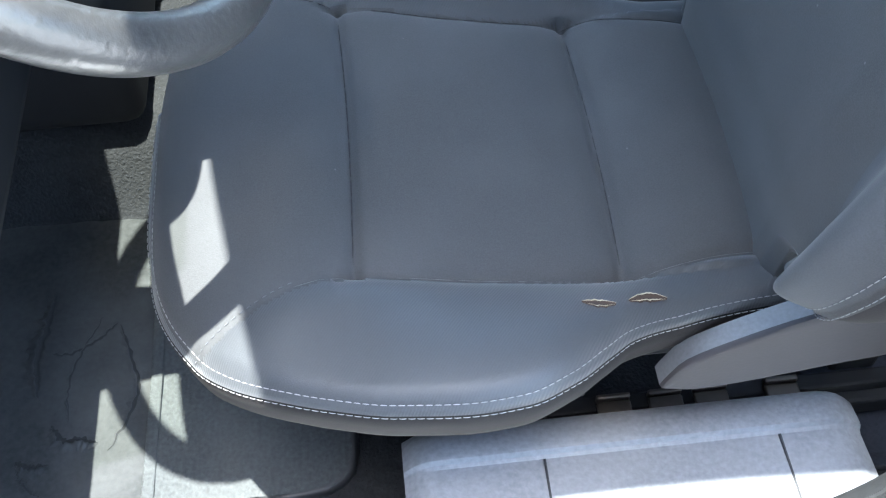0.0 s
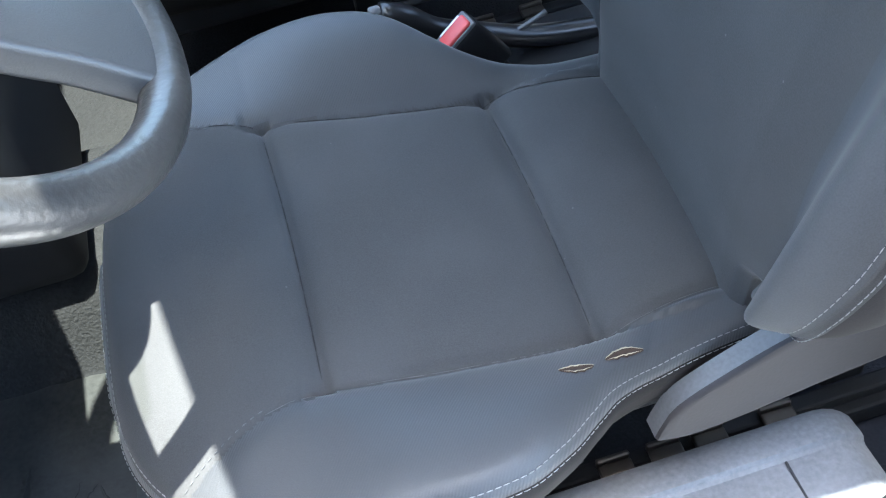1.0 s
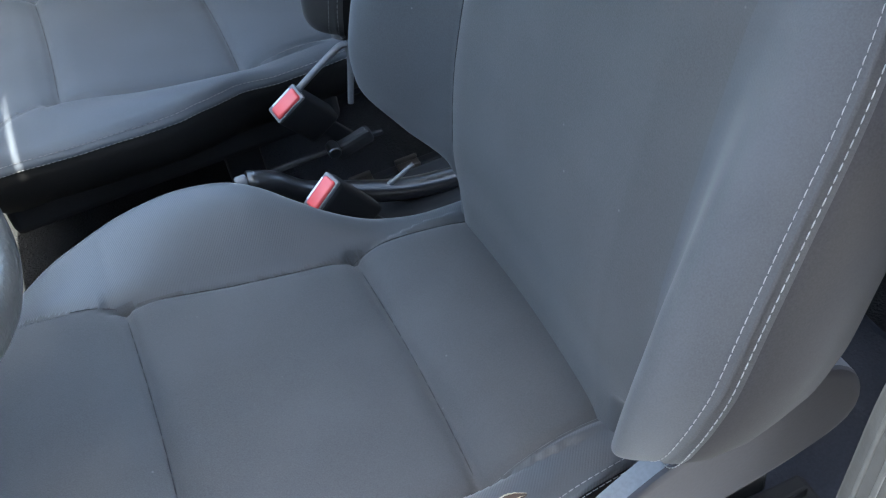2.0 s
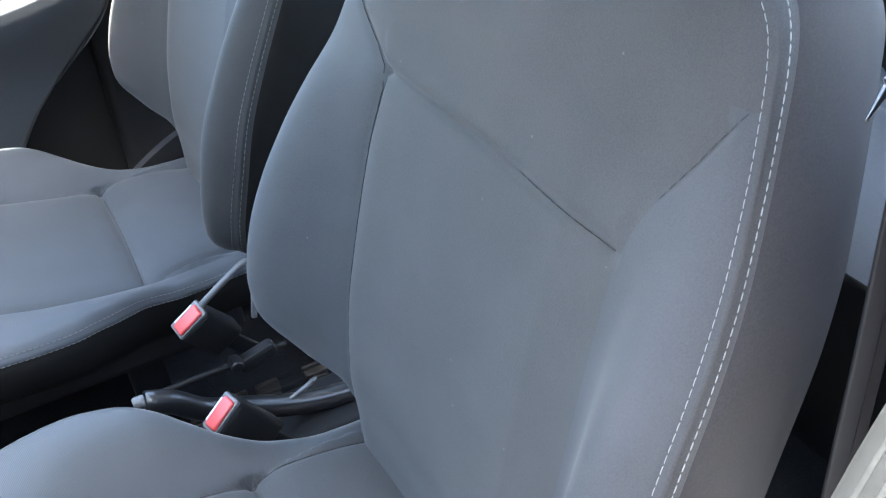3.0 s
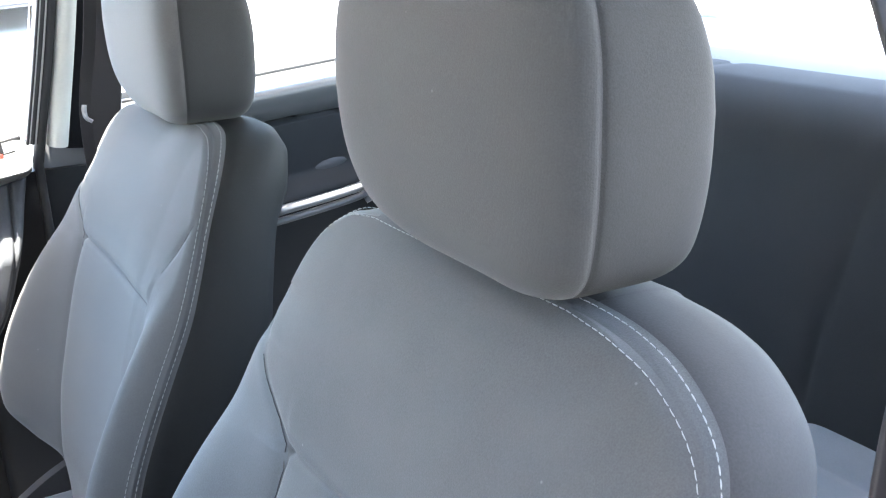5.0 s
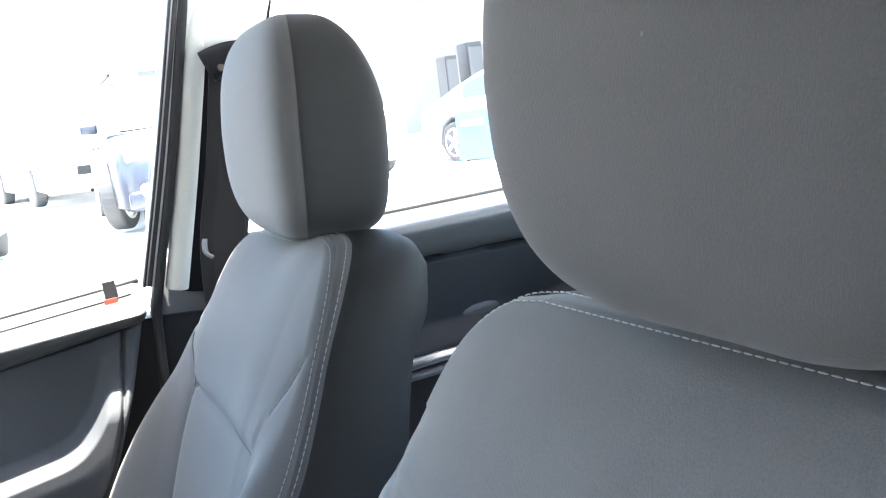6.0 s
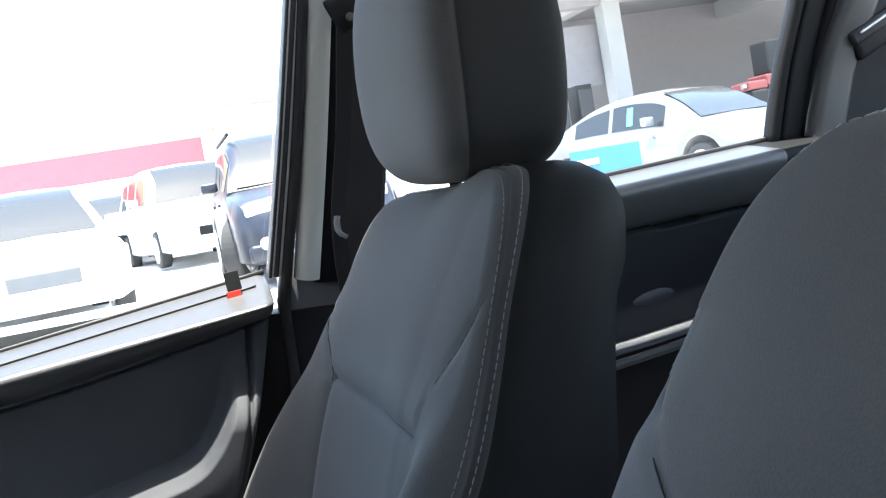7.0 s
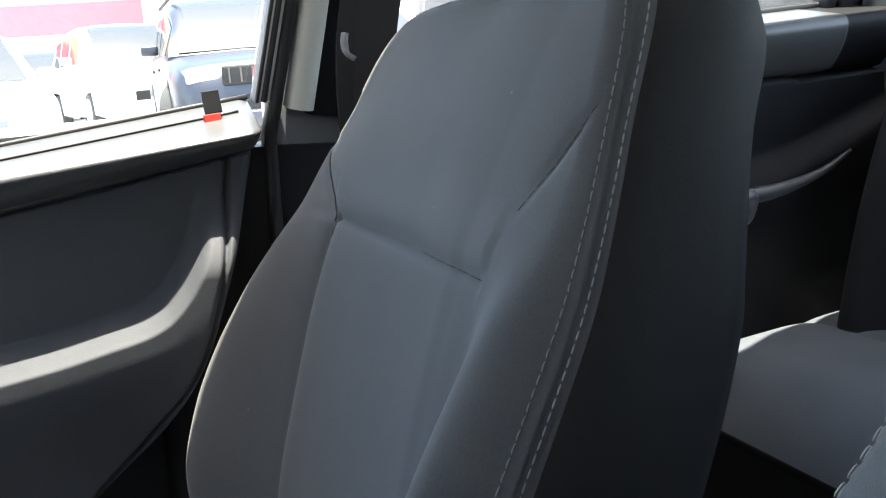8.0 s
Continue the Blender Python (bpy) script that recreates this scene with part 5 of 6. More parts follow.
# ---- floor mat, buckles, belts ----
def floor_mat():
    ob = thing("floor_mat", (0, 0, 0), "worn torn grey carpet floor mat with stitched border before the seat", "floor mat")
    outline = smooth_path([(-0.98, -0.185), (-0.55, -0.192), (-0.44, -0.188), (-0.405, -0.181), (-0.386, -0.162), (-0.382, -0.12), (-0.378, 0.10), (-0.39, 0.19), (-0.45, 0.215), (-0.98, 0.21)], 90)
    n = len(outline)
    c = np.array([-0.68, 0.02])
    V, F = [], []
    for k, (f, z) in enumerate(((1.0, 0.192), (1.0, 0.203), (0.985, 0.2065), (0.97, 0.203), (0.9, 0.202))):
        V += [(*(c + (p - c) * f), z) for p in outline]
    for k in range(4):
        F += [(k * n + i, k * n + i + 1, (k + 1) * n + i + 1, (k + 1) * n + i) for i in range(n - 1)] + [(k * n + n - 1, k * n, (k + 1) * n, (k + 1) * n + n - 1)]
    F.append(tuple(range(4 * n, 5 * n)))
    piece("mat_border", V, F, RUBBER, ob, "dark bound edge", smooth=True)
    def sheet(x0, x1, nx, ny, z, rib, corner):
        V = []
        for x in np.linspace(x0, x1, nx):
            k = max(0.0, x - (x1 - corner)) if corner else 0.0
            cut = corner - math.sqrt(max(0.0, corner**2 - k * k))
            for y in np.linspace(-0.184 + cut, 0.200 - cut, ny):
                V.append((x, y, z + 0.0025 * noise.noise((x * 14, y * 14, 0)) + 0.0012 * noise.noise((x * 60, y * 60, 3)) + rib * math.sin(x * 900)))
        return V, grid_faces(nx, ny)
    v, f = sheet(-0.592, -0.3885, 120, 64, 0.2048, 0.0004, 0.035)
    piece("mat_panel", v, f, MAT, ob, "faded grey ribbed pile")
    v, f = sheet(-0.96, -0.602, 110, 90, 0.2055, 0.0, 0.0)
    piece("heel_pad", v, f, HEEL, ob, "scuffed torn dark heel pad")
    v, f = sweep([(-0.598, -0.182, 0.2065), (-0.596, 0.0, 0.2075), (-0.600, 0.19, 0.2065)], rounded(0.013, 0.005, 0.002), 30)
    piece("binding", v, f, MAT, ob, "worn binding strip")
    cracks = ((((-0.718, 0.085), (-0.724, 0.04), (-0.730, 0.0), (-0.724, -0.046)), 0.0030, 0.004), (((-0.645, 0.041), (-0.665, 0.020), (-0.693, 0.005), (-0.715, 0.008)), 0.0012, 0.0014),
              (((-0.642, 0.038), (-0.626, -0.005), (-0.616, -0.044), (-0.626, -0.085), (-0.643, -0.116)), 0.0016, 0.002), (((-0.705, -0.081), (-0.690, -0.101), (-0.672, -0.101), (-0.654, -0.107)), 0.0028, 0.005),
              (((-0.738, -0.118), (-0.722, -0.127), (-0.704, -0.126)), 0.0026, 0.005), (((-0.737, -0.126), (-0.725, -0.148), (-0.709, -0.160)), 0.0012, 0.002), (((-0.662, 0.05), (-0.690, -0.02), (-0.688, -0.08)), 0.0008, 0.0015))
    for q, (pts, wide, curl) in enumerate(cracks):
        n = 44
        line = smooth_path(pts, n)
        V = []
        for i, (x, y) in enumerate(line):
            d = line[min(i + 1, n - 1)] - line[max(i - 1, 0)]
            nx, ny = -d[1] / np.hypot(*d), d[0] / np.hypot(*d)
            end = math.sin(math.pi * (i + 0.3) / n)**0.5
            w = wide * end * (1.0 + 0.9 * noise.noise((i * 0.41, q, 5)))
            jag = 0.0030 * noise.noise((i * 0.33, q, 1)) + 0.0014 * noise.noise((i * 1.3, q, 2))
            ground_z = 0.2060 + 0.0025 * noise.noise((x * 14, y * 14, 0)) + 0.0012 * noise.noise((x * 60, y * 60, 3))
            h = curl * end * (0.7 + 0.9 * noise.noise((i * 0.27, q, 7)))
            for k, lip in ((-5.0, -0.001), (-2.4, 0.45 * h), (-1.0, h), (-0.9, 0.0002), (0.9, 0.0002), (1.1, 0.3 * h), (3.0, -0.001)):
                V.append((x + nx * (jag + k * w), y + ny * (jag + k * w), ground_z + lip))
        piece("torn_edge", V, grid_faces(n, 7), [HEEL, DARK_SEAM], ob, "curled dark tear in the worn mat", slots=[(0, 0, 1, 1, 1, 0)[j] for i in range(n - 1) for j in range(6)])
    return ob


floor_mat()


def buckle(name, at, facing, along, label):
    ob = thing(name, at, label, "belt buckle", "belt buckles")
    z = Vector(facing).normalized()
    x = (Vector(along) - z * z.dot(Vector(along))).normalized()
    ob.rotation_euler = Matrix((x, z.cross(x), z)).transposed().to_euler()
    part("casing", box((0.047, 0.029, 0.080), (0, 0, -0.042), 0.007, 3), BLACK_PLASTIC, ob, smooth=True)
    part("rim", box((0.044, 0.026, 0.006), (0, 0, -0.002), 0.0028, 2), COVER, ob, "worn grey rim", smooth=True)
    part("button", box((0.037, 0.019, 0.007), (0, -0.0015, 0.0005), 0.0032, 3), RED, ob, "red release button", smooth=True)
    part("slot", box((0.030, 0.003, 0.004), (0, 0.0095, 0.0005), 0.001), STEEL, ob)
    part("stalk", box((0.022, 0.006, 0.10), (0.0, 0, -0.12), 0.002), BLACK_PLASTIC, ob)
    return ob


buckle("belt_buckle", (-0.124, 0.427, 0.506), (-0.5, -0.35, 0.8), (0.8, 0.0, 0.5), "black seat belt buckle with red release button beside the tunnel")
buckle("belt_buckle", (-0.137, 0.262, 0.494), (-0.5, -0.15, 0.8), (0.8, 0.2, 0.5), "black seat belt buckle with red release button beside the near seat")


def tunnel_things():
    bm = box((0.42, 0.10, 0.06), (-0.02, MID, 0.345), 0.012, 3)
    ob = tagged(part("tunnel_console", bm, BLACK_PLASTIC, None, "black plastic console over the tunnel", smooth=True), category="console")
    lever = thing("handbrake", (0, 0, 0), "black handbrake lever with metal parts on the tunnel", "handbrake")
    v, f = sweep([(0.10, MID - 0.01, 0.372), (-0.02, MID - 0.012, 0.392), (-0.10, MID - 0.015, 0.425), (-0.145, MID - 0.015, 0.446), (-0.176, MID - 0.015, 0.474), (-0.203, MID - 0.015, 0.486)], rounded(0.026, 0.026, 0.011), 32)
    piece("grip", v, f, GLOSS_BLACK, lever)
    part("button", cyl(0.008, 0.014, (-0.208, MID - 0.015, 0.489), "X", 16, bevel=0.003), COVER, lever, "worn grey release button", smooth=True)
    part("bracket", box((0.050, 0.018, 0.020), (-0.060, 0.412, 0.430), 0.005, turn=Euler((0, radians(-14), 0))), BLACK_PLASTIC, lever)
    part("bolt", cyl(0.008, 0.02, (-0.089, 0.398, 0.441), "Y", 14, bevel=0.002), TONGUE, lever, "small steel bolt")
    part("rod", cyl(0.004, 0.16, (-0.10, 0.42, 0.425), "X", 10), BLACK_PLASTIC, lever)
    v, f = sweep([(-0.062, MID - 0.016, 0.408), (-0.038, MID - 0.016, 0.416), (-0.012, MID - 0.016, 0.428)], rounded(0.006, 0.005, 0.002), 12)
    tagged(piece("console_strip", v, f, COVER, ob), "pale worn edge strip")
    loop = thing("cable_loop", (0, 0, 0), "pale grey plastic cable loop beside the far seat", "cable")
    v, f = sweep([(-0.105, 0.425, 0.520), (-0.07, 0.428, 0.540), (-0.042, 0.43, 0.553), (-0.035, 0.43, 0.540), (-0.048, 0.428, 0.475)], ring_section(0.004), 40, up=(0, 1, 0))
    piece("strand", v, f, COVER, loop)
    return ob


tunnel_things()


def belt(name, sg, label):
    """A lap and shoulder belt hanging on the door post, with its top ring and tongue."""
    ob = thing(name, (0, 0, 0), label, "seat belt", "seat belts")
    Y = lambda y: MID + sg * (y - MID)
    pts = [(0.180, Y(0.955), 1.22), (0.162, Y(0.978), 1.10), (0.140, Y(0.995), 0.98), (0.140, Y(0.995), 0.80), (0.145, Y(1.00), 0.55), (0.15, Y(1.02), 0.34)]
    v, f = sweep(pts, rounded(0.048, 0.0022, 0.0009), 40, up=(0, 1, 0))
    piece("webbing", v, f, BELT, ob, "folded dark belt webbing")
    v, f = sweep([(p[0] + 0.012, p[1] - sg * 0.006, p[2]) for p in pts[:5]], rounded(0.040, 0.0022, 0.0009), 40, up=(0.3, 1, 0))
    piece("webbing", v, f, BELT, ob, "folded dark belt webbing")
    v, f = sweep([(0.153, Y(0.957), 1.222), (0.168, Y(0.955), 1.228), (0.185, Y(0.953), 1.231), (0.21, Y(0.953), 1.231), (0.232, Y(0.955), 1.225)], rounded(0.024, 0.040, 0.010, 4), 24, up=(0, 0, 1))
    ring = piece("top_ring", v, f, POST_BLACK, ob, "black plastic belt guide")
    ring.data.set_sharp_from_angle(angle=radians(50))
    part("bolt", cyl(0.0045, 0.01, (0.168, Y(0.943), 1.219), "Y", 12, bevel=0.001), RAIL, ob)
    v, f = sweep([(0.122, Y(0.972), 1.012), (0.120, Y(0.970), 1.004), (0.121, Y(0.968), 0.994), (0.128, Y(0.966), 0.988)], rounded(0.007, 0.005, 0.002), 24)
    piece("tongue", v, f, COVER, ob, "grey belt tongue end")
    return ob


belt("seat_belt", 1, "dark webbing seat belt hanging on the far door post")
near_belt = thing("seat_belt", (0, 0, 0), "dark webbing seat belt with steel tongue on the near door post", "seat belt", "seat belts")
for off, w in ((0.0, 0.036), (0.010, 0.032)):
    v, f = sweep([(0.165 + off, -0.25, 1.25), (0.152 + off, -0.30, 1.14), (0.140 + off, -0.30, 1.02), (0.130 + off, -0.30, 0.86), (0.118 + off, -0.30, 0.62), (0.12 + off, -0.33, 0.36)], rounded(w * 0.30, 0.004, 0.0015), 40, up=(0.5, 1, 0))
    piece("webbing", v, f, BELT, near_belt, "folded dark belt webbing")
loop = [(0.139, 0.986), (0.150, 0.979), (0.164, 0.975), (0.181, 0.982), (0.195, 0.996), (0.207, 1.009), (0.204, 1.014), (0.197, 1.014), (0.185, 1.004), (0.172, 0.994), (0.158, 0.990), (0.146, 0.990), (0.139, 0.986)]
v, f = sweep([(x, -0.28, z) for x, z in loop], rounded(0.0046, 0.004, 0.0016), 70, up=(0, 1, 0))
tongue = piece("tongue", v, f, TONGUE, near_belt, "worn steel belt tongue frame")
v, f = sweep([(0.142, -0.28, 0.986), (0.137, -0.28, 0.979), (0.129, -0.28, 0.969)], rounded(0.006, 0.0030, 0.0012), 8, up=(0, 1, 0), taper=lambda u: 1 - 0.75 * u)
piece("blade", v, f, TONGUE, tongue, "bright steel tip")


def rear_belt_guide():
    """The guide of the rear belt on the rear post."""
    ob = thing("belt_guide", (0.893, 1.015, 1.138), "black plastic rear belt guide with bright metal slot", "belt guide")
    ob.rotation_euler = (0, radians(-24), radians(-6))
    part("casing", box((0.115, 0.026, 0.062), (0.01, 0, 0), 0.011, 3), BLACK_PLASTIC, ob, smooth=True)
    part("lip", box((0.095, 0.012, 0.020), (0.0, -0.014, 0.002), 0.005, 3), DARK_TRIM, ob, "raised lip round the slot", smooth=True)
    part("slot", box((0.072, 0.008, 0.005), (0.0, -0.019, 0.005), 0.002), STEEL, ob, "bright worn metal slot")
    return ob


rear_belt_guide()


def rear_mat():
    ob = thing("rear_floor_mat", (0, 0, 0), "dark blue-grey rear floor mat behind the near seat", "floor mat")
    line = smooth_path([(0.085, -0.12), (0.09, -0.185), (0.13, -0.22), (0.40, -0.22), (0.42, -0.16), (0.42, 0.12), (0.40, 0.15), (0.16, 0.15), (0.10, 0.13), (0.085, 0.0), (0.085, -0.12)], 60)[:-1]
    c, n = np.array([0.27, -0.02]), len(line)
    V, F = [], []
    for f, z in ((1.0, 0.192), (1.0, 0.206), (0.97, 0.211), (0.94, 0.207)):
        V += [(*(c + (p - c) * f), z) for p in line]
    for k in range(3):
        F += [(k * n + i, k * n + (i + 1) % n, (k + 1) * n + (i + 1) % n, (k + 1) * n + i) for i in range(n)]
    F.append(tuple(range(3 * n, 4 * n)))
    piece("mat_sheet", V, F, NAVY_MAT, ob, smooth=False)
    return ob


rear_mat()


# ---- outside: yard, parked cars, building ----
def lift(y, x=0.0):
    """The height of the yard's ground."""
    return 0.024 * max(0, min(y, 30) - 1.5) + 0.018 * min(max(0, x - 3), 9) * min(1, max(0, y - 2) / 6)


def yard():
    xs, ys = np.concatenate([np.linspace(-60, 3, 26), np.linspace(4, 12, 9), np.linspace(14, 90, 26)]), np.concatenate([np.linspace(-60, 1.5, 20), np.linspace(2, 30, 40), np.linspace(34, 120, 20)])
    V = [(x, y, lift(y, x)) for x in xs for y in ys]
    return tagged(piece("ground", V, grid_faces(len(xs), len(ys)), GROUND), "pale dusty sunlit yard sloping gently up", "ground", kind="structure")


yard()


def wheel(parent, at, r=0.31, w=0.20):
    ob = new("wheel")
    ob.location = at
    attach(ob, parent)
    ty = bmesh.new()
    bmesh.ops.create_cone(ty, cap_ends=True, segments=36, radius1=r, radius2=r, depth=w, matrix=Matrix.Rotation(radians(90), 4, "X"))
    bmesh.ops.bevel(ty, geom=[e for e in ty.edges if any(len(f.verts) > 4 for f in e.link_faces)], offset=0.035, segments=3, affect="EDGES", profile=0.5)
    me = bpy.data.meshes.new("tyre")
    ty.to_mesh(me)
    ty.free()
    me.materials.append(TYRE)
    attach(new("tyre", me), ob)
    rim = cyl(r * 0.66, w * 1.02, axis="Y", seg=30, bevel=0.01)
    part("rim", rim, PAINT_DARK, ob, "dark inner rim")
    sp = bmesh.new()
    for i in range(5):
        a = 2 * math.pi * i / 5
        box((r * 0.62, w * 1.12, 0.06), (r * 0.33 * math.cos(a), 0, r * 0.33 * math.sin(a)), 0.008, turn=Euler((0, -a, 0)), bm=sp)
    cyl(0.05, w * 1.14, axis="Y", seg=16, bm=sp)
    part("spokes", sp, PAINT_SILVER, ob, "silver alloy spokes")
    lip = bmesh.new()
    n = 36
    ring = [[lip.verts.new((rr * math.cos(2 * math.pi * i / n), yy, rr * math.sin(2 * math.pi * i / n))) for i in range(n)] for rr, yy in ((r * 0.70, -w * 0.53), (r * 0.62, -w * 0.56), (r * 0.62, w * 0.56), (r * 0.70, w * 0.53))]
    for k in range(4):
        for i in range(n):
            lip.faces.new((ring[k][i], ring[k][(i + 1) % n], ring[(k + 1) % 4][(i + 1) % n], ring[(k + 1) % 4][i]))
    part("rim_lip", lip, PAINT_SILVER, ob, smooth=True)
    return ob


def parked_car(name, label, paint, low, roofline, length, width, wheels, windows, at, yaw, r=0.31, bumper=None, steer=0.0):
    """A parked car from its side outline: lofted body, cabin, windows, wheels, lamps and mirrors. It points along +x."""
    car = thing(name, (0, 0, 0), label, "car", "parked cars")
    n = 64
    xs = np.linspace(-length / 2, length / 2, n)
    belt_line = curve_of(low)
    W = width / 2
    V, F, k = [], [], 15
    for x in xs:
        e = min(1, (length / 2 - abs(x)) / 0.45)
        w = W * (0.80 + 0.20 * math.sqrt(max(0, 1 - (1 - e)**2)))
        top = float(belt_line(x))
        arch = 0.0
        for wx in wheels:
            if abs(x - wx) < r + 0.05:
                arch = max(arch, math.sqrt(max(0, (r + 0.05)**2 - (x - wx)**2)) + r - 0.22)
        lo = 0.22 + max(0, arch)
        sect = [(-w * 0.86, lo), (-w * 0.98, lo + 0.05), (-w, lo + (top - lo) * 0.45), (-w * 0.985, lo + (top - lo) * 0.75), (-w * 0.93, top - 0.03), (-w * 0.82, top), (-w * 0.4, top + 0.03), (0, top + 0.04)]
        sect = sect + [(-a, b) for a, b in reversed(sect[:-1])]
        V += [(x, a, b) for a, b in sect]
    for i in range(n - 1):
        F += [(i * k + j, i * k + j + 1, (i + 1) * k + j + 1, (i + 1) * k + j) for j in range(k - 1)]
        F.append((i * k + k - 1, i * k, (i + 1) * k, (i + 1) * k + k - 1))
    F += [tuple(range(k)), tuple(range((n - 1) * k, n * k))]
    body = piece("body", V, F, paint, car)
    body.data.set_sharp_from_angle(angle=radians(35))
    roof = curve_of(roofline)
    x0, x1 = roofline[0][0], roofline[-1][0]
    V, F, k = [], [], 9
    cx = np.linspace(x0, x1, 40)
    for x in cx:
        top, bl = float(roof(x)), float(belt_line(x)) - 0.03
        h = max(0.005, top - bl)
        tuck = 0.17 * min(1, h / 0.45)
        sect = [(-W * 0.93, bl), (-W * 0.93 + tuck * 0.85, bl + h * 0.86), (-W * 0.93 + tuck + 0.06, bl + h * 0.97), (-W * 0.4, bl + h + 0.01), (0, bl + h + 0.02)]
        sect = sect + [(-a, b) for a, b in reversed(sect[:-1])]
        V += [(x, a, b) for a, b in sect]
    for i in range(39):
        F += [(i * k + j, i * k + j + 1, (i + 1) * k + j + 1, (i + 1) * k + j) for j in range(k - 1)]
    F += [tuple(range(k)), tuple(range(39 * k, 40 * k))]
    cabin = piece("cabin", V, F, paint, car)
    cabin.data.set_sharp_from_angle(angle=radians(35))
    for xa, xb in windows:
        for sg in (-1, 1):
            q, G = [], []
            for x in np.linspace(xa, xb, 14):
                top, bl = float(roof(x)), float(belt_line(x))
                h = max(0.01, top - bl + 0.03)
                t0, t1 = 0.10, max(0.12, 0.80 - 0.02 / h)
                tuck = 0.17 * min(1, h / 0.45)
                for t in (t0, t1):
                    q.append((x, sg * (W * 0.93 - tuck * 0.85 * t / 0.86 + 0.006), bl - 0.03 + h * t))
            for i in range(13):
                G.append((2 * i, 2 * i + 1, 2 * i + 3, 2 * i + 2))
            piece("side_window", q, G, CAR_GLASS, car, "dark side window")
    for xa, xb in ((x1 - 0.02, x1 - 0.78), (x0 + 0.02, x0 + 0.62)):
        q, G = [], []
        for x in np.linspace(xa, xb, 10):
            top, bl = float(roof(x)), float(belt_line(x)) - 0.03
            h = max(0.005, top - bl)
            half = W * 0.93 - 0.17 * min(1, h / 0.45) - 0.10
            for f in np.linspace(-1, 1, 7):
                q.append((x + (0.012 if xb < xa else -0.012), half * f, bl + h + 0.022 - 0.010 * abs(f)))
        for i in range(9):
            G += [(7 * i + j, 7 * i + j + 1, 7 * i + 8 + j, 7 * i + 7 + j) for j in range(6)]
        piece("windscreen" if xb < xa else "rear_window", q, G, CAR_GLASS, car, "dark glass")
    for wx in wheels:
        for sg in (-1, 1):
            turned = wheel(car, (wx, sg * (W - 0.10), r), r)
            turned.rotation_euler.z = radians(steer if wx > 0 else 0)
    for sg in (-1, 1):
        part("mirror", box((0.10, 0.20, 0.12), (x1 - 0.72, sg * (W + 0.07), float(belt_line(x1 - 0.6)) + 0.10), 0.03, 3), bumper or paint, car, smooth=True)
        part("headlamp", box((0.20, 0.36, 0.14), (length / 2 - 0.14, sg * (W * 0.66), float(belt_line(length / 2 - 0.2)) - 0.12), 0.04, 3), LAMP, car, "clear headlamp", smooth=True)
        part("tail_lamp", box((0.12, 0.30, 0.14), (-length / 2 + 0.09, sg * (W * 0.66), float(belt_line(-length / 2 + 0.2)) - 0.14), 0.03, 2), RED, car, "red tail lamp", smooth=True)
    part("grille", box((0.06, W * 0.8, 0.16), (length / 2 - 0.02, 0, 0.52), 0.02), BLACK_PLASTIC, car)
    part("front_bumper", box((0.16, W * 1.75, 0.20), (length / 2 - 0.05, 0, 0.34), 0.05, 3), bumper or paint, car, smooth=True)
    part("rear_bumper", box((0.16, W * 1.75, 0.20), (-length / 2 + 0.05, 0, 0.36), 0.05, 3), bumper or paint, car, smooth=True)
    for dx in (0.0, 1.0):
        for sg in (-1, 1):
            part("door_handle", box((0.18, 0.03, 0.03), (-0.55 + dx, sg * (W - 0.0), float(belt_line(0)) - 0.14), 0.008), bumper or paint, car)
    car.location = at
    car.rotation_euler = (0, 0, radians(yaw))
    return car


SEDAN = dict(low=[(-2.3, 0.80), (-2.0, 0.95), (-1.3, 0.96), (0.0, 0.93), (0.9, 0.90), (1.6, 0.82), (2.1, 0.70), (2.3, 0.55)],
             roofline=[(-1.75, 0.97), (-1.2, 1.24), (-0.7, 1.38), (-0.1, 1.43), (0.4, 1.38), (0.8, 1.22), (1.25, 0.93)],
             length=4.6, width=1.8, wheels=(-1.35, 1.32), windows=((-1.15, -0.42), (-0.34, 0.68)))
SUV = dict(low=[(-2.3, 0.95), (-2.1, 1.08), (0.0, 1.08), (0.9, 1.06), (1.7, 1.00), (2.15, 0.90), (2.3, 0.70)],
           roofline=[(-2.15, 1.10), (-2.0, 1.55), (-1.5, 1.72), (-0.2, 1.76), (0.3, 1.70), (0.7, 1.45), (1.1, 1.07)],
           length=4.6, width=1.85, wheels=(-1.4, 1.4), windows=((-1.7, -1.15), (-1.05, -0.30), (-0.2, 0.6)))
HATCH = dict(low=[(-1.9, 0.80), (-1.7, 0.93), (0.0, 0.92), (0.7, 0.90), (1.3, 0.80), (1.75, 0.68), (1.9, 0.5)],
             roofline=[(-1.8, 0.95), (-1.5, 1.30), (-1.0, 1.44), (-0.1, 1.46), (0.3, 1.40), (0.7, 1.18), (1.05, 0.92)],
             length=3.8, width=1.68, wheels=(-1.15, 1.2), windows=((-1.3, -0.45), (-0.35, 0.55)))
silver_car = parked_car("parked_car", "silver sedan with teal window card parked beside a building", PAINT_SHADED, at=(7.45, 12.9, lift(12.9, 7.45)), yaw=-74, **SEDAN)
dark_car = parked_car("parked_car", "dark blue off-road car with chunky wheels in the yard", PAINT_DARK, at=(1.84, 12.92, lift(12.92)), yaw=-91, r=0.38, steer=-24, **SUV)
part("paper_card", box((0.11, 0.006, 0.26), (0.02, -0.775, 1.13), 0.0, turn=Euler((radians(-17), 0, radians(4)))), TEAL, silver_car, "teal paper card in the side window")
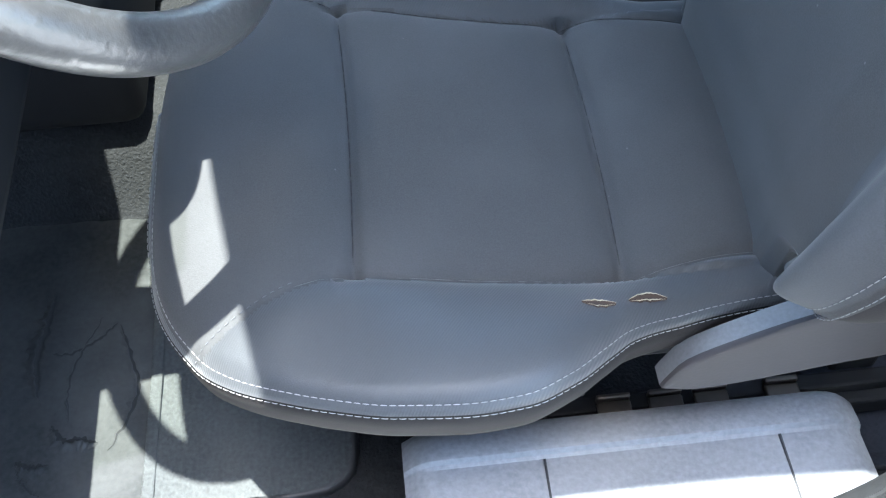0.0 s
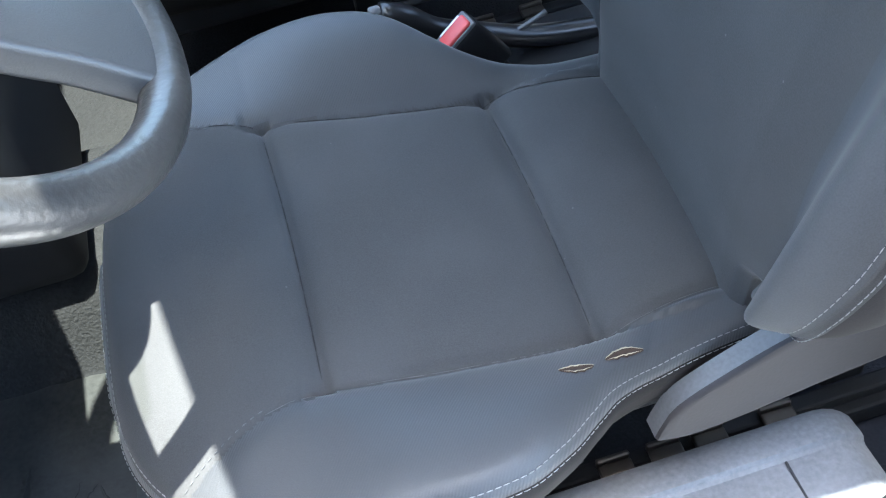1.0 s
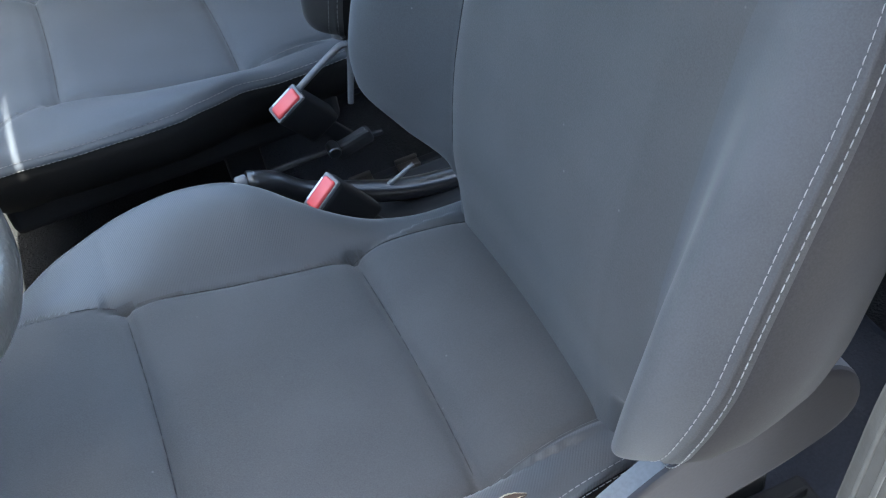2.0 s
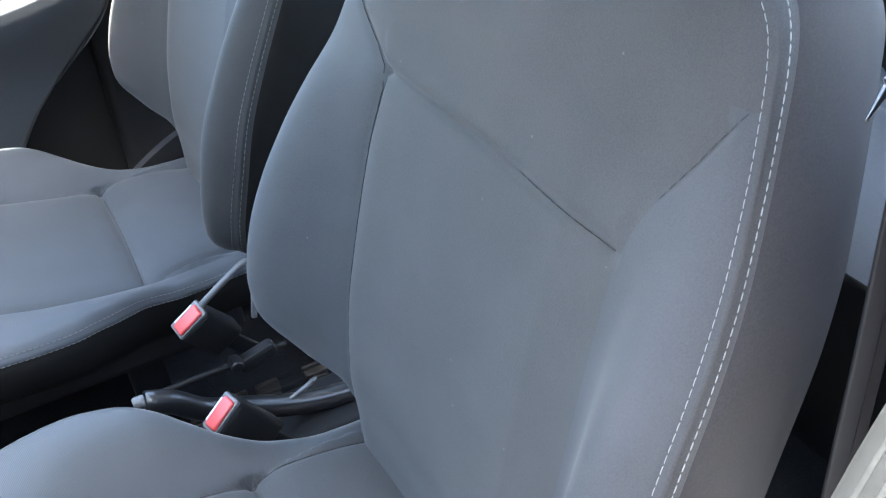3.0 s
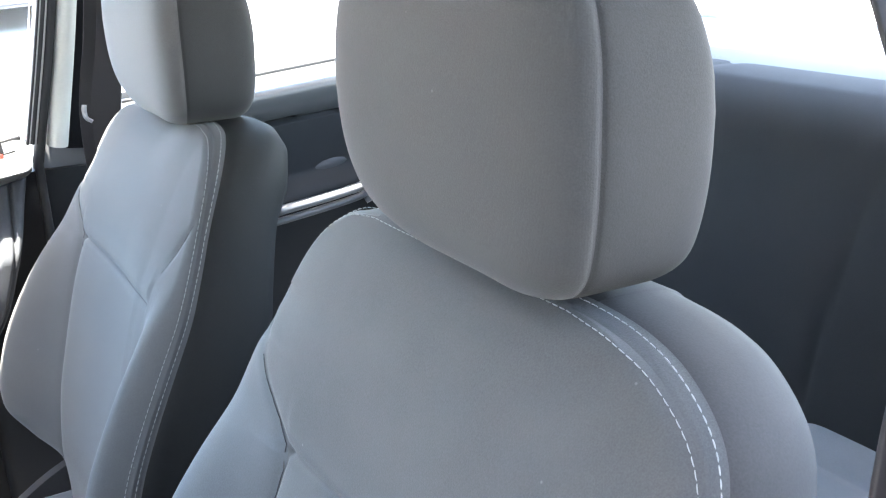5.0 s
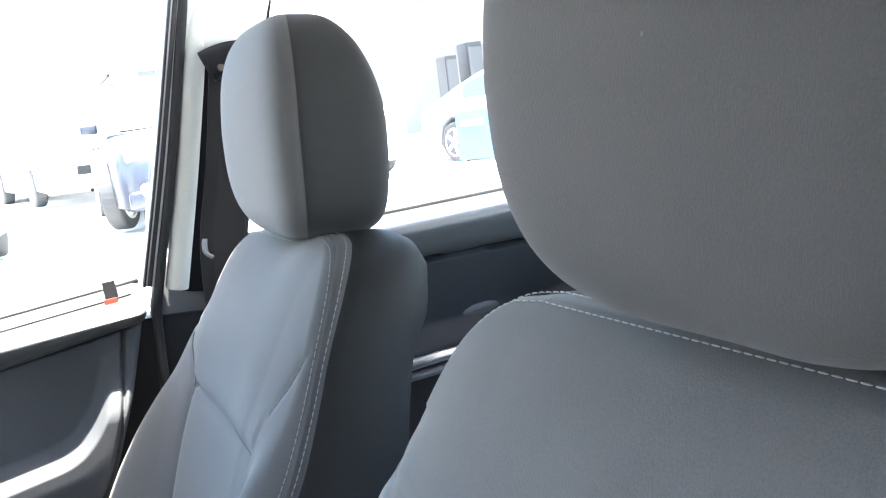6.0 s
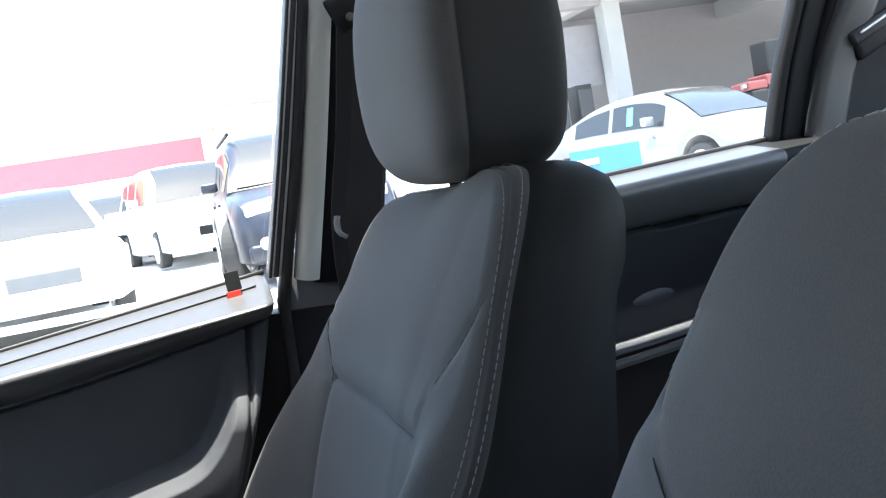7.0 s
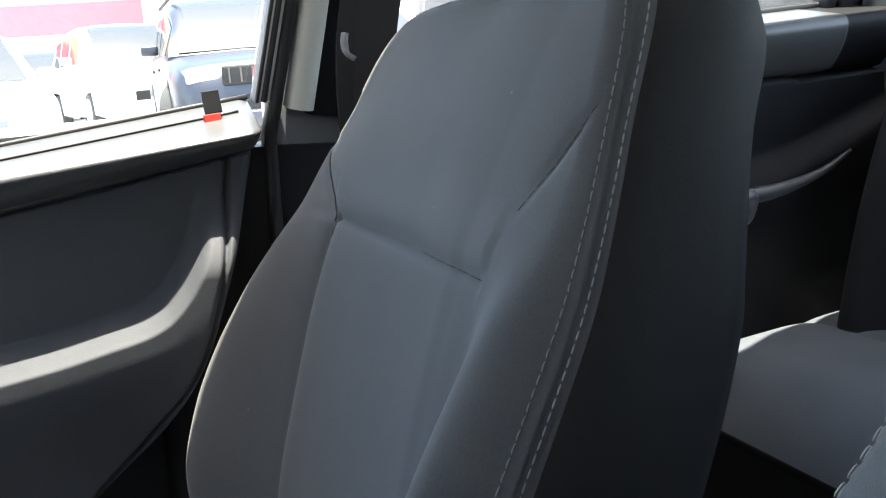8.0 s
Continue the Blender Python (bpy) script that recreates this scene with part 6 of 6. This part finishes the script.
front = part("grille_frame", box((0.06, 0.86, 0.20), (2.30, 0, 0.80), 0.03, 3), BLACK_PLASTIC, dark_car, "black grille with thin dull bars", smooth=True)
for dy in np.linspace(-0.36, 0.36, 7):
    part("grille_bar", box((0.02, 0.022, 0.15), (2.330, dy, 0.80), 0.006), RAIL, front)
for sg in (-1, 1):
    part("fog_lamp", cyl(0.07, 0.05, (2.31, sg * 0.62, 0.44), "X", 18, bevel=0.008), LAMP, dark_car, "round fog lamp", smooth=True)
    part("roof_bar", box((2.1, 0.04, 0.04), (-0.75, sg * 0.66, 1.80), 0.012), BLACK_PLASTIC, dark_car, "black roof bar")
parked_car("parked_car", "white off-road car parked between the dark car and the sedan", PAINT_WHITE, at=(3.95, 15.24, lift(15.24, 3.95)), yaw=-80, r=0.36, **SUV)
white_car = parked_car("parked_car", "white hatchback with pale grey bumper parked in the yard", PAINT_WHITE, at=(-1.25, 11.8, lift(11.8)), yaw=-82, bumper=PAINT_SILVER, **HATCH)
for ob in white_car.children:
    if ob.name.startswith("grille"):
        ob.data.materials[0] = COVER
parked_car("parked_car", "white hatchback with dark bumper parked far off", PAINT_WHITE, at=(-0.55, 22.2, lift(22.2)), yaw=-88, bumper=PAINT_DARK, **HATCH)
parked_car("parked_car", "white car parked behind the dark off-road car", PAINT_WHITE, at=(0.82, 18.9, lift(18.9)), yaw=-80, **SUV)


def building():
    ob = thing("concrete_building", (0, 0, 0), "pale concrete building with columns and open bays", "building")
    z0 = lift(20, 12)
    part("back_wall", box((24, 0.3, 6), (20.5, 25, z0 + 3)), CONCRETE, ob)
    part("side_panel", box((1.9, 0.25, 1.3), (9.5, 19.6, z0 + 2.55), 0.02), CONCRETE, ob)
    part("roof_slab", box((24, 9, 0.4), (20.5, 21.2, z0 + 4.3), 0.03), CONCRETE, ob)
    part("roof_beam", box((24, 0.35, 0.7), (20.5, 19.2, z0 + 3.85), 0.02), CONCRETE, ob)
    for x in (10.03, 16.5, 22.5):
        part("column", box((0.40, 0.40, 4.2), (x, 19.15, z0 + 2.0), 0.02), COLUMN, ob)
        part("roof_beam", box((0.35, 6.0, 0.5), (x, 22.0, z0 + 3.9), 0.02), COLUMN, ob)
    return ob


building()


def far_wall():
    ob = thing("boundary_wall", (0, 0, 0), "long far wall with faded orange top and red band", "wall")
    z0 = lift(30)
    part("lower_wall", box((40, 0.3, 2.4), (-17.5, 34.9, z0 + 1.1)), WHITE_WALL, ob)
    part("red_band", box((40, 0.3, 0.95), (-17.5, 34.86, z0 + 2.78)), RED_WALL, ob, "red painted band")
    part("upper_wall", box((46, 0.3, 1.1), (-14.5, 34.9, z0 + 3.8)), ORANGE_WALL, ob, "faded orange wall")
    return ob


far_wall()


def white_house():
    ob = thing("white_house", (0, 0, 0), "white flat-roofed house with barred windows", "house")
    z0 = lift(29)
    part("wall", box((5, 6, 3.4), (5.4, 31, z0 + 1.7), 0.03), WHITE_WALL, ob)
    part("roof_edge", box((5.4, 6.4, 0.25), (5.4, 31, z0 + 3.5), 0.03), CONCRETE, ob)
    for x in (3.8, 5.4, 7.0):
        part("window", box((0.8, 0.08, 1.1), (x, 27.98, z0 + 2.0), 0.02), CAR_GLASS, ob, "dark window")
    return ob


white_house()


def stored_goods():
    """Cabinets and a machine that stand under the building's roof."""
    z0 = lift(18, 8.3)
    for x, w, h in ((8.03, 0.26, 1.72), (8.55, 0.34, 1.94)):
        ob = thing("cabinet", (x, 18.0, z0), "dark metal cabinet standing under the building roof", "cabinet", "stored cabinets")
        part("body", box((w, 0.45, h), (0, 0, h / 2), 0.015), DARK_TRIM, ob)
        part("door", box((w * 0.86, 0.03, h * 0.9), (0, -0.235, h * 0.5), 0.008), RUBBER, ob)
        part("handle", box((0.02, 0.03, 0.14), (w * 0.3, -0.26, h * 0.62), 0.004), STEEL, ob)
    z0 = lift(16, 11.3)
    ob = thing("machine", (11.3, 16.0, z0), "red and dark machine standing behind the silver car", "machine")
    part("base", box((1.1, 0.7, 1.2), (0.05, 0, 0.6), 0.03), DARK_TRIM, ob)
    for dx, dz, w, h in ((-0.32, 1.30, 0.40, 0.16), (0.05, 1.37, 0.36, 0.20), (0.33, 1.28, 0.22, 0.18)):
        part("red_guard", box((w, 0.6, h), (dx, 0, dz), 0.03), DULL_RED, ob, "dull red metal guard")
    part("housing", box((0.42, 0.5, 0.62), (0.22, 0.05, 1.78), 0.04), DARK_TRIM, ob)
    part("pipe", cyl(0.05, 0.9, (-0.15, -0.2, 1.30), "X", 14), STEEL, ob)
    return ob


stored_goods()


def blue_sign():
    ob = thing("blue_board", (0, 0, 0), "bright blue board with white patch leaning by the silver car", "sign board")
    t = Euler((0, 0, radians(-26)))
    c = Vector((5.40, 10.97, lift(11, 5.40)))
    m = t.to_matrix()
    part("panel", box((0.84, 0.03, 0.60), c + Vector((0, 0, 0.55)), 0.004, turn=t), BLUE_BOARD, ob)
    part("patch", box((0.28, 0.012, 0.07), c + m @ Vector((-0.22, -0.021, 0.70)), 0.0, turn=t), WHITE_WALL, ob, "white patch")
    for dx in (-0.36, 0.36):
        part("leg", box((0.03, 0.03, 0.26), c + m @ Vector((dx, 0, 0.12)), 0.0, turn=t), STEEL, ob)
    return ob


blue_sign()


# unseen wall and ground strip, added to hold light off the near side
slab("wall_yard", (9.0, 0.25, 4.2), (-4.2, -1.9, 2.1), BLOCK_WALL, "plain dark unseen wall that blocks side light", 0.02)
slab("pavement_strip", (9.0, 1.3, 0.05), (-4.2, -1.15, 0.0), DARK_STRIP, "dark unseen ground strip that cuts bounced light", 0.0)
